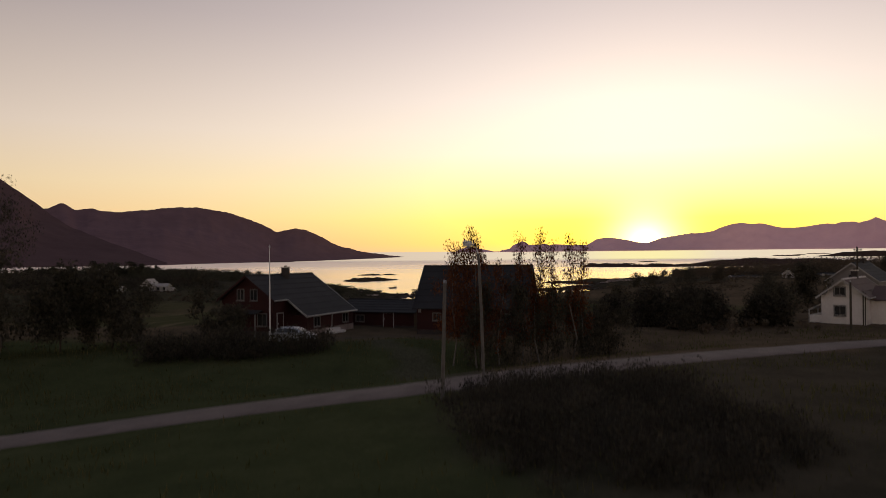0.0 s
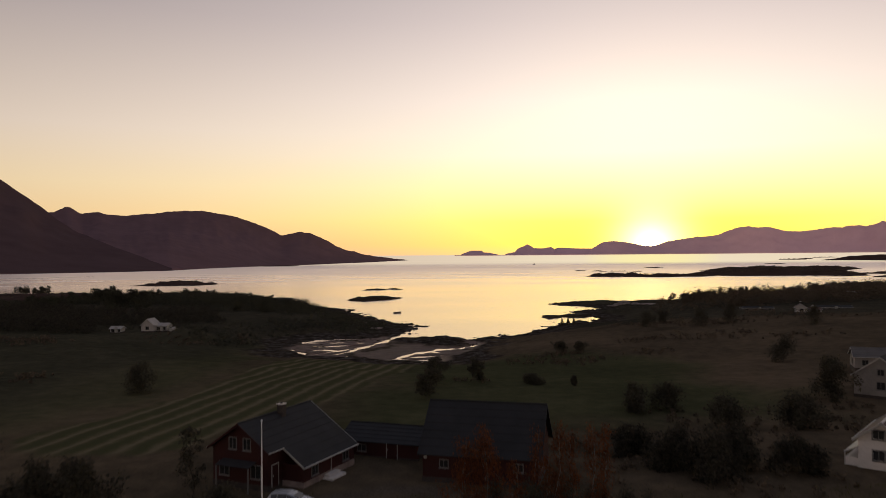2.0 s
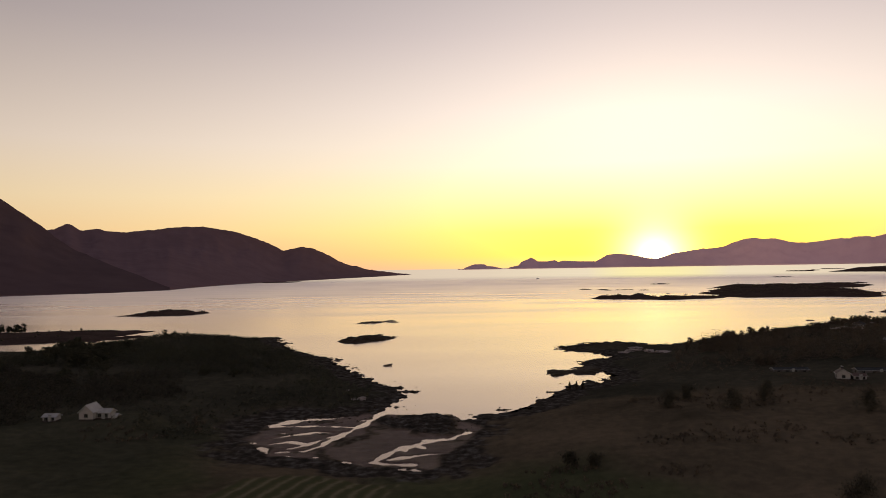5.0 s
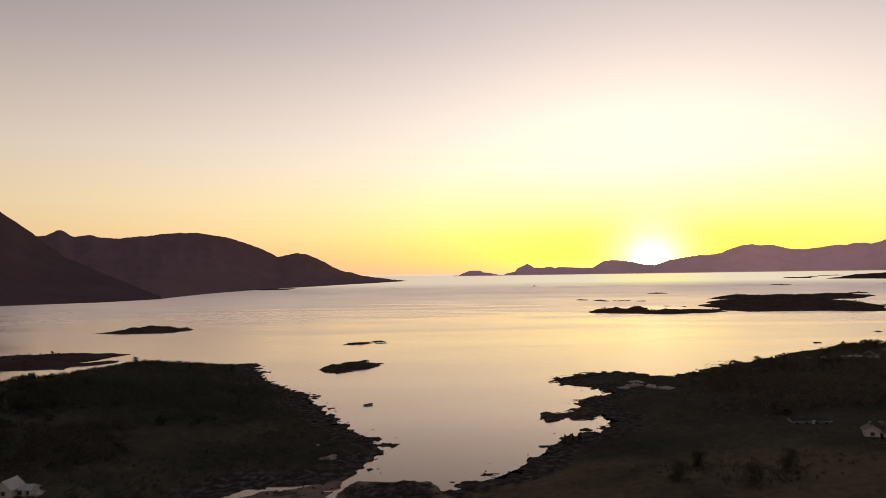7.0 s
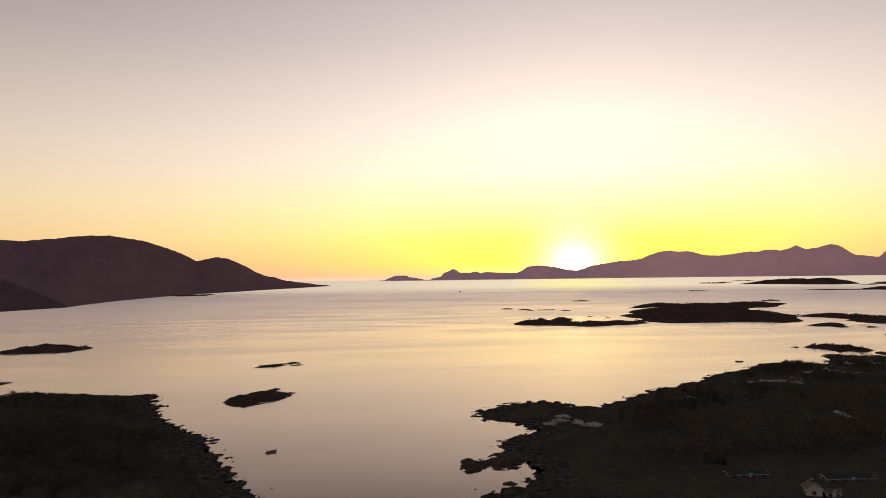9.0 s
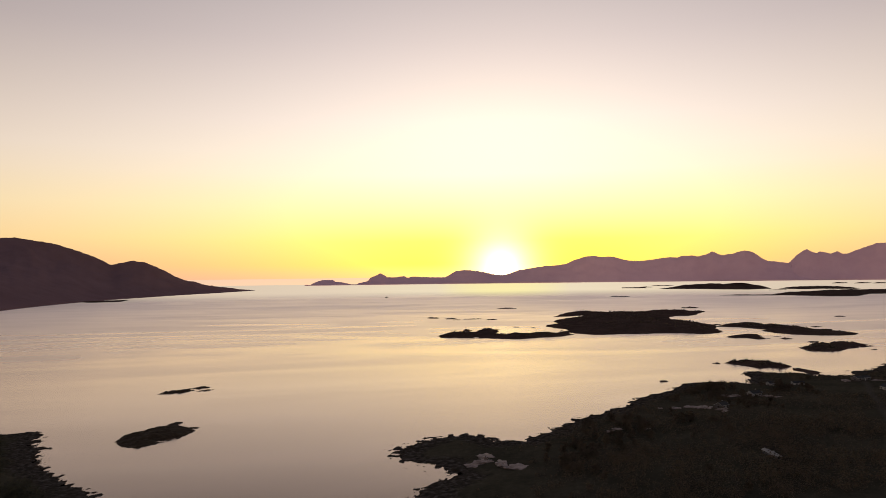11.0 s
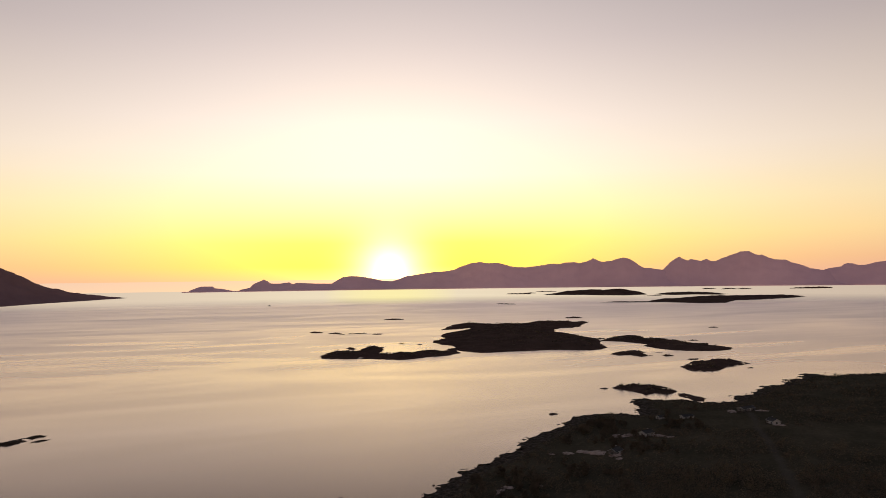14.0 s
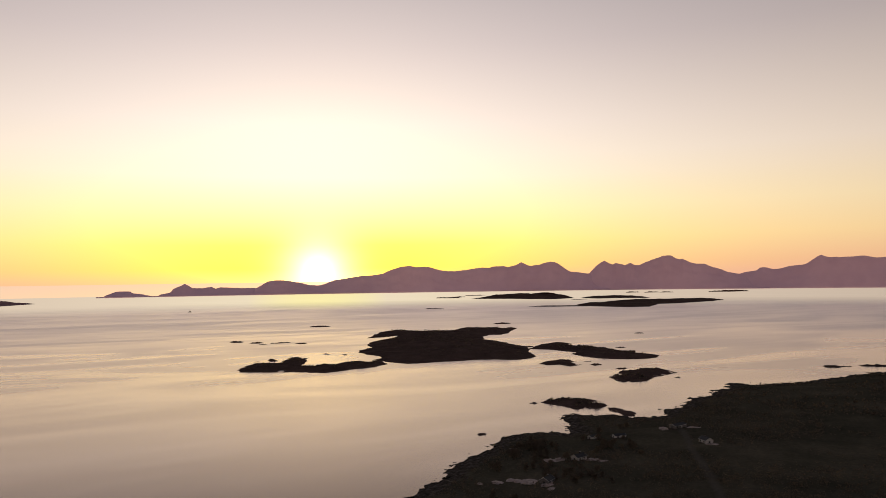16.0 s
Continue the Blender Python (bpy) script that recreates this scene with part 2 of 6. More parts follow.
LEAF = leaf_material("willow_leaf", (0.070, 0.056, 0.043), (0.132, 0.102, 0.076))
GARDEN_LEAF = leaf_material("dark_garden_leaf", (0.044, 0.041, 0.033), (0.092, 0.081, 0.060))
HEDGE_LEAF = leaf_material("dark_hedge_leaf", (0.030, 0.0275, 0.023), (0.078, 0.069, 0.054))
WEST_LEAF = leaf_material("alder_leaf", (0.040, 0.040, 0.030), (0.086, 0.082, 0.060))
BIRCH_LEAF = leaf_material("autumn_birch_leaf", (0.060, 0.025, 0.013), (0.180, 0.064, 0.026), 0.62)
GRASS = leaf_material("dry_grass_blade", (0.0576, 0.0608, 0.024), (0.1088, 0.096, 0.0448))
BARK = material("birch_bark", (0.05, 0.042, 0.036), (0.20, 0.175, 0.155), 0.9, 1.5, 12.0, 0.5)
DARK_BARK = material("dark_bark", (0.03, 0.024, 0.018), (0.08, 0.065, 0.05), 0.9, 1.5, 12.0, 0.5)
RED = material("red_painted_boards", (0.0192, 0.0033, 0.0033), (0.0408, 0.0065, 0.0059), 0.75, 0.5, 6.0, 0.3, random_tint=0.12)
# White boards in three steps of brightness: WHITE, FAR_WHITE, then DULL_WHITE.
FAR_WHITE = material("greyer_white_boards", (0.26, 0.24, 0.235), (0.40, 0.37, 0.36), 0.7, 0.5, 6.0, 0.2, random_tint=0.1)
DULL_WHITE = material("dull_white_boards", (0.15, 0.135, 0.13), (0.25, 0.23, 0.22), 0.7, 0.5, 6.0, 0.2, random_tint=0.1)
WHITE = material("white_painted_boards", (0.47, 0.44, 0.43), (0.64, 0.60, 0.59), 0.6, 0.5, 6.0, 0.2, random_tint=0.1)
GREY_WALL = material("grey_weathered_boards", (0.0756, 0.069, 0.0678), (0.1428, 0.1299, 0.1277), 0.8, 0.5, 6.0, 0.3, random_tint=0.1)
WINDOW_TRIM = material("dull_window_paint", (0.10, 0.092, 0.09), (0.16, 0.15, 0.145), 0.6, 1.0, 8.0, 0.15)
TRIM = material("white_trim_paint", (0.2448, 0.2304, 0.2232), (0.36, 0.3456, 0.3312), 0.5, 1.0, 8.0, 0.15)
ROOF = material("dark_slate_roof", (0.0104, 0.0104, 0.0125), (0.024, 0.0232, 0.0265), 0.8, 0.4, 5.0, 0.5, random_tint=0.15, spec=0.3)
ROOF_RED = material("brown_tile_roof", (0.05, 0.030, 0.027), (0.10, 0.062, 0.054), 0.75, 0.4, 5.0, 0.5, random_tint=0.15)
BRICK = material("dark_chimney_brick", (0.026, 0.022, 0.021), (0.065, 0.052, 0.048), 0.9, 1.0, 10.0, 0.5)
LIMEWASH = material("limewashed_masonry", (0.44, 0.41, 0.40), (0.62, 0.58, 0.56), 0.8, 1.0, 8.0, 0.3)
LEAD = material("pale_chimney_cap", (0.45, 0.40, 0.36), (0.65, 0.58, 0.52), 0.6, 2.0, 10.0, 0.2)
GLASS = material("dark_window_glass", (0.015, 0.016, 0.018), (0.03, 0.032, 0.036), 0.12, 1.0, 3.0, 0.02, spec=0.7)
POLE = material("weathered_pole_wood", (0.065, 0.058, 0.054), (0.15, 0.137, 0.128), 0.85, 1.0, 9.0, 0.3)
STEEL = material("galvanised_steel", (0.34, 0.34, 0.35), (0.52, 0.52, 0.53), 0.45, 1.0, 9.0, 0.1, metal=0.6)
PALE = material("white_pole_paint", (0.62, 0.61, 0.60), (0.80, 0.79, 0.78), 0.4, 1.0, 9.0, 0.1)
CAR = material("silver_car_paint", (0.28, 0.285, 0.305), (0.37, 0.375, 0.395), 0.28, 1.0, 20.0, 0.02, metal=0.4, spec=0.6)
TYRE = material("black_rubber", (0.012, 0.012, 0.012), (0.03, 0.03, 0.03), 0.8, 3.0, 20.0, 0.2)
ROAD = material("worn_gravel_road", (0.080, 0.061, 0.057), (0.170, 0.135, 0.125), 0.95, 0.5, 7.0, 0.6, lift=0.03)
HULL = material("weathered_boat_hull", (0.10, 0.07, 0.05), (0.22, 0.17, 0.13), 0.6, 1.0, 8.0, 0.2)
LENS = material("frosted_lamp_glass", (0.60, 0.58, 0.56), (0.78, 0.76, 0.74), 0.25, 2.0, 8.0, 0.05)


# ---- mesh helpers ----
class Geo:
    """Collects vertices and faces for one mesh."""

    def __init__(self):
        self.v, self.f = [], []

    def put(self, verts, faces, m=None):
        o = len(self.v)
        self.v += [tuple(m @ Vector(p)) if m else tuple(p) for p in verts]
        self.f += [tuple(i + o for i in q) for q in faces]
        return self

    def box(self, x0, y0, z0, x1, y1, z1, m=None, bevel=0.0):
        if bevel <= 0:
            vs = [(x, y, z) for z in (z0, z1) for y in (y0, y1) for x in (x0, x1)]
            fs = [(0, 2, 3, 1), (4, 5, 7, 6), (0, 1, 5, 4), (1, 3, 7, 5), (3, 2, 6, 7), (2, 0, 4, 6)]
            return self.put(vs, fs, m)
        bm = bmesh.new()
        bmesh.ops.create_cube(bm, size=1)
        for q in bm.verts:
            q.co = Vector(((x0 + x1) / 2 + q.co.x * (x1 - x0), (y0 + y1) / 2 + q.co.y * (y1 - y0), (z0 + z1) / 2 + q.co.z * (z1 - z0)))
        bmesh.ops.bevel(bm, geom=bm.edges[:], offset=bevel, segments=2, affect="EDGES")
        bm.verts.index_update()
        self.put([q.co[:] for q in bm.verts], [[q.index for q in f.verts] for f in bm.faces], m)
        bm.free()
        return self

    def tube(self, points, radii, sides=8, cap=True):
        """A round bar along points, tapered by radii."""
        pts = [Vector(p) for p in points]
        rings = []
        for i, p in enumerate(pts):
            d = (pts[min(i + 1, len(pts) - 1)] - pts[max(i - 1, 0)]).normalized()
            a = d.orthogonal().normalized() if abs(d.z) < 0.9 else Vector((1, 0, 0)) - d * d.x
            a.normalize()
            b = d.cross(a)
            rings.append([p + (a * math.cos(2 * math.pi * k / sides) + b * math.sin(2 * math.pi * k / sides)) * radii[i] for k in range(sides)])
        vs = [q for r in rings for q in r]
        fs = [(i * sides + k, i * sides + (k + 1) % sides, (i + 1) * sides + (k + 1) % sides, (i + 1) * sides + k)
              for i in range(len(pts) - 1) for k in range(sides)]
        if cap:
            fs += [tuple(range(sides))[::-1], tuple((len(pts) - 1) * sides + k for k in range(sides))]
        return self.put(vs, fs)

    def slab(self, a, b, c, d, thick, m=None):
        """A board with the corners a, b, c, d, thick along its normal."""
        a, b, c, d = (Vector(p) for p in (a, b, c, d))
        n = (b - a).cross(d - a).normalized() * thick
        vs = [a, b, c, d, a + n, b + n, c + n, d + n]
        return self.put(vs, [(3, 2, 1, 0), (4, 5, 6, 7), (0, 1, 5, 4), (1, 2, 6, 5), (2, 3, 7, 6), (3, 0, 4, 7)], m)


def part(name, geo, material, parent=None, label="", smooth=False):
    """Links a Geo (or a mesh) as one mesh object under a thing or a part."""
    if isinstance(geo, Geo):
        me = bpy.data.meshes.new(name)
        me.from_pydata(geo.v, [], geo.f)
        me.update()
        me.materials.append(material)
        if smooth:
            me.polygons.foreach_set("use_smooth", [True] * len(me.polygons))
    else:
        me = geo
    ob = new(name, me)
    if parent:
        ob.parent = parent
    return tagged(ob, label) if label else ob


def thing(name, m, label, category, group="", kind=""):
    e = new(name)
    e.matrix_basis = m
    return tagged(e, label, category, group, kind)


# ---- numbers for the land ----
def lattice(ix, iy, seed):
    h = (ix.astype(np.int64) * 374761393 + iy.astype(np.int64) * 668265263 + seed * 974634777) & 0x7FFFFFFF
    h = ((h ^ (h >> 13)) * 1274126177) & 0x7FFFFFFF
    h = ((h ^ (h >> 16)) * 2246822519) & 0x7FFFFFFF
    return (h ^ (h >> 15)) / 0x7FFFFFFF


def vnoise(x, y, seed):
    x0, y0 = np.floor(x), np.floor(y)
    fx, fy = x - x0, y - y0
    fx, fy = fx * fx * (3 - 2 * fx), fy * fy * (3 - 2 * fy)
    a, b = lattice(x0, y0, seed), lattice(x0 + 1, y0, seed)
    c, d = lattice(x0, y0 + 1, seed), lattice(x0 + 1, y0 + 1, seed)
    return (a + (b - a) * fx) * (1 - fy) + (c + (d - c) * fx) * fy


def fbm(x, y, seed=0, octaves=5, gain=0.5):
    """Noise from about -1 to 1."""
    x, y = np.asarray(x, float), np.asarray(y, float)
    s, amp, tot = 0, 1.0, 0.0
    for k in range(octaves):
        c, q = math.cos(0.6 + 1.1 * k), math.sin(0.6 + 1.1 * k)
        s = s + amp * (vnoise((x * c - y * q) * 2 ** k + 17.3 * k, (x * q + y * c) * 2 ** k - 9.1 * k, seed + k) * 2 - 1)
        tot += amp
        amp *= gain
    return s / tot * 1.6


def inland(x, y, outline):
    """Distance to a closed outline, positive inside."""
    p = np.array(outline, float)
    q = np.roll(p, -1, 0)
    best = np.full(x.shape, 1e18)
    inside = np.zeros(x.shape, bool)
    for (ax, ay), (bx, by) in zip(p, q):
        dx, dy = bx - ax, by - ay
        t = np.clip(((x - ax) * dx + (y - ay) * dy) / (dx * dx + dy * dy + 1e-12), 0, 1)
        best = np.minimum(best, (x - ax - t * dx) ** 2 + (y - ay - t * dy) ** 2)
        if dy:
            inside ^= ((ay > y) != (by > y)) & (x < (y - ay) / dy * dx + ax)
    return np.sqrt(best) * np.where(inside, 1, -1)


def near_line(x, y, line):
    p = np.array(line, float)
    best = np.full(x.shape, 1e18)
    for (ax, ay), (bx, by) in zip(p[:-1], p[1:]):
        dx, dy = bx - ax, by - ay
        t = np.clip(((x - ax) * dx + (y - ay) * dy) / (dx * dx + dy * dy), 0, 1)
        best = np.minimum(best, (x - ax - t * dx) ** 2 + (y - ay - t * dy) ** 2)
    return np.sqrt(best)


def step(v, a, b):
    t = np.clip((v - a) / (b - a), 0, 1)
    return t * t * (3 - 2 * t)


def grid_mesh(name, xs, ys, z, material, keep=None, attributes=None, smooth=True):
    """A sheet over the lines xs and ys; z, keep and the attributes have one value a crossing."""
    nx, ny = len(xs), len(ys)
    gx, gy = np.meshgrid(xs, ys)
    co = np.stack([gx, gy, z], -1).reshape(-1, 3)
    i = np.arange(nx * ny).reshape(ny, nx)
    f = np.stack([i[:-1, :-1], i[:-1, 1:], i[1:, 1:], i[1:, :-1]], -1).reshape(-1, 4)
    if keep is not None:
        f = f[keep.reshape(-1)[f].any(1)]
        used = np.unique(f)
        remap = np.zeros(len(co), int)
        remap[used] = np.arange(len(used))
        f, co = remap[f], co[used]
    else:
        used = np.arange(len(co))
    me = bpy.data.meshes.new(name)
    me.vertices.add(len(co))
    me.vertices.foreach_set("co", co.ravel())
    me.loops.add(f.size)
    me.loops.foreach_set("vertex_index", f.ravel().astype(np.int32))
    me.polygons.add(len(f))
    me.polygons.foreach_set("loop_start", np.arange(0, f.size, 4, dtype=np.int32))
    me.polygons.foreach_set("use_smooth", np.full(len(f), smooth))
    me.update(calc_edges=True)
    me.materials.append(material)
    for key, vals in (attributes or {}).items():
        at = me.attributes.new(key, "FLOAT", "POINT")
        at.data.foreach_set("value", vals.reshape(-1)[used].astype(np.float32))
    return me


def spaced(parts):
    """Grid lines: (from, to, spacing) stretches joined end to end."""
    out = []
    for a, b, s in parts:
        out += list(np.linspace(a, b, max(2, int(round((b - a) / s)) + 1))[:-1])
    return np.array(out + [parts[-1][1]])


# Far things keep their bearing and apparent height, but stand within five kilometres.
MID, EYE_H, NEAR_R, ROOM = Vector((20, 110, 0)), 77.0, 4000.0, 800.0


def drawn_in(x, y, z, lift=1.0):
    dx, dy = np.asarray(x, float) - MID.x, np.asarray(y, float) - MID.y
    r = np.hypot(dx, dy)
    r2 = np.where(r > NEAR_R, NEAR_R + ROOM * (1 - np.exp(-(np.maximum(r, NEAR_R) - NEAR_R) / ROOM)), r)
    k = np.where(r > NEAR_R, r2 / np.maximum(r, 1e-6), 1.0)
    return MID.x + dx * k, MID.y + dy * k, EYE_H * (1 - k) * lift + z * k



# ---- sea ----
def build_sea(name, rs, mat, label):
    """Rings of water at the true distances rs; the far sea is drawn in like the ranges."""
    n = 180
    v, f = [], []
    for r in rs:
        a = np.arange(n) * 2 * math.pi / n
        x, y, z = drawn_in(MID.x + r * np.sin(a), MID.y + r * np.cos(a), np.zeros(n))
        v += [(float(p), float(q), float(h)) for p, q, h in zip(x, y, z)]
    for i in range(len(rs) - 1):
        for k in range(n):
            f.append((i * n + k, (i + 1) * n + k, (i + 1) * n + (k + 1) % n, i * n + (k + 1) % n))
    g = Geo()
    g.v, g.f = v, [q[::-1] for q in f]
    tagged(part(name, g, mat, smooth=True), label, "sea", kind="structure")


build_sea("water", np.linspace(0, 3400, 35), WATER, "calm fjord sea mirroring the yellow sunset sky")
build_sea("backdrop", np.geomspace(3400, 16500, 46), FAR_WATER, "distant water with painted-in sky sheen below the far mountains")

# ---- land ----
LEFT_SHORE = [(-2600, -2600), (-2600, 520), (-900, 530), (-420, 545), (-280, 547), (-268, 557), (-259, 579), (-258, 596), (-258, 608), (-251, 613), (-246, 622), (-241, 634), (-240, 643), (-237, 650), (-231, 652), (-207, 645), (-184, 640),
              (-140, 625), (-120, 581), (-105, 540), (-86, 508), (-70, 486), (-58, 452), (-47, 424), (-33, 390), (-22, 372), (-15, 352),
              (-18, 335), (-24, 312), (-38, 307), (-54, 307), (-61, 292), (-58, 268), (-49, 254), (-31, 247), (-13, 236), (-3, 234)]
RIGHT_SHORE = [(-1, 240), (3, 262), (7, 282), (10, 296), (17, 305), (24, 312), (30, 320), (39, 333), (50, 358), (56, 369), (66, 372), (76, 379), (80, 396),
               (78, 415), (75, 440), (81, 455), (98, 474), (92, 490), (78, 503), (73, 515), (84, 538), (105, 554), (126, 555), (134, 532),
               (150, 532), (178, 560), (210, 592), (236, 608), (262, 632), (284, 658), (318, 680), (334, 696), (354, 709), (372, 709), (388, 705), (390, 695), (399, 695), (408, 706), (419, 727)]
FAR_SHORE = [(434, 755), (446, 758), (458, 750), (473, 742), (480, 730), (484, 719), (495, 719), (503, 712), (512, 714), (527, 726), (533, 738), (552, 738), (571, 749), (599, 774), (624, 777),
             (638, 781), (663, 802), (681, 802), (712, 832), (726, 832), (723, 822), (732, 806), (748, 801), (777, 799), (794, 794), (830, 804), (868, 805), (911, 808), (943, 808), (950, 792),
             (1100, 790), (1600, 700), (2600, 500), (2600, -2600)]
LAND = LEFT_SHORE + RIGHT_SHORE + FAR_SHORE
FLAT = [(-59, 273), (-57, 293), (-46, 302), (-26, 307), (-16, 312), (-6, 313), (3, 310), (9, 297), (12, 276), (6, 262), (-2, 236), (-13, 238), (-31, 249), (-49, 255)]
FIELD = [(-56, 98), (-50, 116), (-46.5, 140), (-45.5, 165), (-46, 214), (-30, 225), (-8, 217), (-10.7, 194), (-16, 153), (-21, 127), (-27, 109), (-31, 92), (-48, 88)]
SWATH, LEAN = 3.7, 0.10     # the hay lies in swaths this far apart, leaning so much to the east
KELP = [(-24, 290), (-22, 301), (-11, 310), (4, 304), (10, 282), (3, 272), (-8, 277), (-16, 285)]
CHANNELS = [[(-15, 335), (-17.4, 330), (-23, 304), (-27, 289), (-31, 279), (-35, 264), (-39, 258), (-46, 257)], [(-31, 279), (-36, 273), (-39, 266), (-44, 261)], [(-27, 289), (-41, 293), (-50, 292), (-56, 293)],
            [(-34, 282), (-40, 283), (-47, 279), (-54, 274)], [(-39, 266), (-46, 270), (-51, 267)], [(9, 280), (4, 272), (-1, 269), (-7, 264), (-13, 256), (-17, 245), (-12, 242), (-7, 242)],
            [(4, 253), (-2, 253), (-8, 250), (-13, 247)], [(-4, 259), (-7, 264), (-10, 258), (-6, 252)]]
POOL = [(-242, 590), (-243, 604), (-243, 616), (-232, 619), (-222, 624), (-218, 612), (-226, 602), (-234, 600), (-235, 591)]
SHELF = [(-33, 40), (-20, 43), (-13, 45.5), (-6.7, 48), (0, 51.2), (9.5, 56.5), (19, 60), (28, 62)]
ROAD_LINE = [(-140, 20), (-60, 29), (-33, 33.8), (-22.1, 36.6), (-16.8, 37.2), (-11.3, 37.9), (-5.5, 38.3), (-1.1, 38.5), (1.5, 39.9), (7.2, 43.8), (16.2, 50.6), (27.5, 58.0), (37.9, 62.8), (60, 69), (120, 75)]
# cut the corners, so that the road bends gently
ROAD_LINE = ROAD_LINE[:1] + [(a[0] + (b[0] - a[0]) * u, a[1] + (b[1] - a[1]) * u) for a, b in zip(ROAD_LINE[:-1], ROAD_LINE[1:]) for u in (0.25, 0.75)] + ROAD_LINE[-1:]
PADS = [(-17.5, 80, 10.6, 12), (4, 83, 10.4, 11), (47, 84, 11.1, 11), (-107, 278, 6.4, 12), (-122.5, 276, 6.2, 5), (156, 331, 7.6, 11), (67, 120, 10.9, 11)]


def road_height(x):
    return np.interp(x, [-140, -33, -22.1, -16.8, -11.3, -5.5, -1.1, 1.5, 7.2, 16.2, 27.5, 37.9, 120], [7.6, 9.0, 9.6, 10.2, 10.8, 11.4, 11.8, 11.9, 11.9, 11.6, 11.2, 11.1, 11.8])


def land_height(x, y):
    """Height of the ground, with the weights of shore, mud, field and path."""
    x, y = np.asarray(x, float), np.asarray(y, float)
    d = inland(x, y, LAND)
    rag = step(np.abs(d), 60, 10)
    d2 = d + rag * (4.5 * fbm(x / 22, y / 22, 3, 5) + 2.2 * fbm(x / 5, y / 5, 11, 3)) - 1.0 * rag
    up = 13.2 * (1 - np.exp(-np.maximum(d2, 0) / 100)) * (0.4 + 0.6 * step(d2, 6, 30))
    down = np.maximum(-5.0, d2 * 0.055 - 0.008 * d2 * d2 * step(-d2, 8, 20))
    h = np.where(d2 > 0, up, down) + 0.05
    inl = step(d2, 5, 60)
    h = h + inl * (1.4 * fbm(x / 55, y / 55, 21, 4) + 0.35 * fbm(x / 9, y / 9, 31, 4)) * (0.35 + 0.65 * step(np.hypot(x, y - 60), 60, 160))
    h = h + step(d2, -13, 1) * step(d2, 26, 8) * (np.where(d2 > 3, 0.3, 0.66) * fbm(x / 3.6, y / 3.6, 41, 4) + 0.10)
    h = np.where(d > 0, np.maximum(h, 0.45 * step(inland(x, y, FLAT), -16, -5)), h)
    # tidal flat behind the beach
    m = step(inland(x, y, FLAT) + 3 * fbm(x / 9, y / 9, 51, 3), -1.5, 1.5)
    kelp = step(inland(x, y, KELP) + 3 * fbm(x / 6, y / 6, 65, 3), -1.5, 3)
    bed = 0.21 - 0.07 * step(x, -22, -36) + 0.12 * fbm(x / 11, y / 11, 61, 4) + 0.15 * fbm(x / 13, y / 4, 62, 4) + 0.06 * fbm(x / 4, y / 2, 66, 3) + 0.9 * kelp * (0.55 + 0.6 * fbm(x / 3, y / 3, 63, 4))
    cut = np.zeros(x.shape)
    for k, line in enumerate(CHANNELS):
        wob = 1.6 * fbm(x / 5, y / 5, 71 + k, 3)
        cut = np.maximum(cut, step(near_line(x, y, line) + 0.6 * wob, (1.6, 1.1, 1.2, 1.0, 0.9, 1.9, 1.3, 1.0)[k], 0.1))
    bed = bed - cut * 0.62
    h = h * (1 - m) + bed * m
    mouth = step(near_line(x, y, CHANNELS[0]) + 1.2 * fbm(x / 5, y / 5, 71, 3), 2.2, 0.4) * (1 - m)
    h = np.where(h < 3, h * (1 - mouth) - 0.3 * mouth, h)
    pool = step(inland(x, y, POOL), -2.0, 0.5)
    h = h * (1 - pool) - 0.35 * pool
    for px, py, pz, pr in PADS:
        k = step(np.hypot(x - px, y - py), pr * 1.7, pr * 0.95)
        h = h * (1 - k) + pz * k
    f = step(inland(x, y, FIELD) + 1.5 * fbm(x / 6, y / 6, 81, 3), -1, 1.5)
    h = h + f * 0.10 * np.sin((x - LEAN * y) * 2 * math.pi / SWATH)
    k = step(near_line(x, y, SHELF), 15, 2.4)
    h = h * (1 - k) + np.interp(x, [-33, -20, -13, 0, 19, 30], [9.6, 9.9, 10.1, 9.8, 10.2, 10.9]) * k
    rd = near_line(x, y, ROAD_LINE)
    lane = road_height(x)
    south = y < np.interp(x, [p[0] for p in ROAD_LINE], [p[1] for p in ROAD_LINE])
    k = step(rd, np.where(south, 26.0, 9.0), 2.4)
    h = h * (1 - k) + lane * k
    drive = step(near_line(x, y, [(1, 42), (-1, 52), (-3, 61), (-9, 68), (-13, 72), (-6, 77), (-2, 76)]) + 0.8 * fbm(x / 2.5, y / 2.5, 91, 3), 2.2, 1.2)
    track = step(near_line(x, y, [(282, 404), (299, 426), (332, 468), (360, 505), (380, 532), (415, 580), (450, 622), (462, 642)]) + 1.0 * fbm(x / 6, y / 6, 92, 3), 3.2, 1.5)
    shore = step(h + 0.3 * fbm(x / 6, y / 6, 95, 3), 1.25, 0.6) * (1 - m * 0.35)
    mud = m * (1 - kelp) * step(h, 0.75, 0.55) * step(fbm(x / 7, y / 7, 67, 4), 0.75, 0.2)
    shore = np.maximum(shore, kelp * m)
    return h, shore * (1 - mud), mud, f, np.maximum(drive * 0.45, track * 0.55)


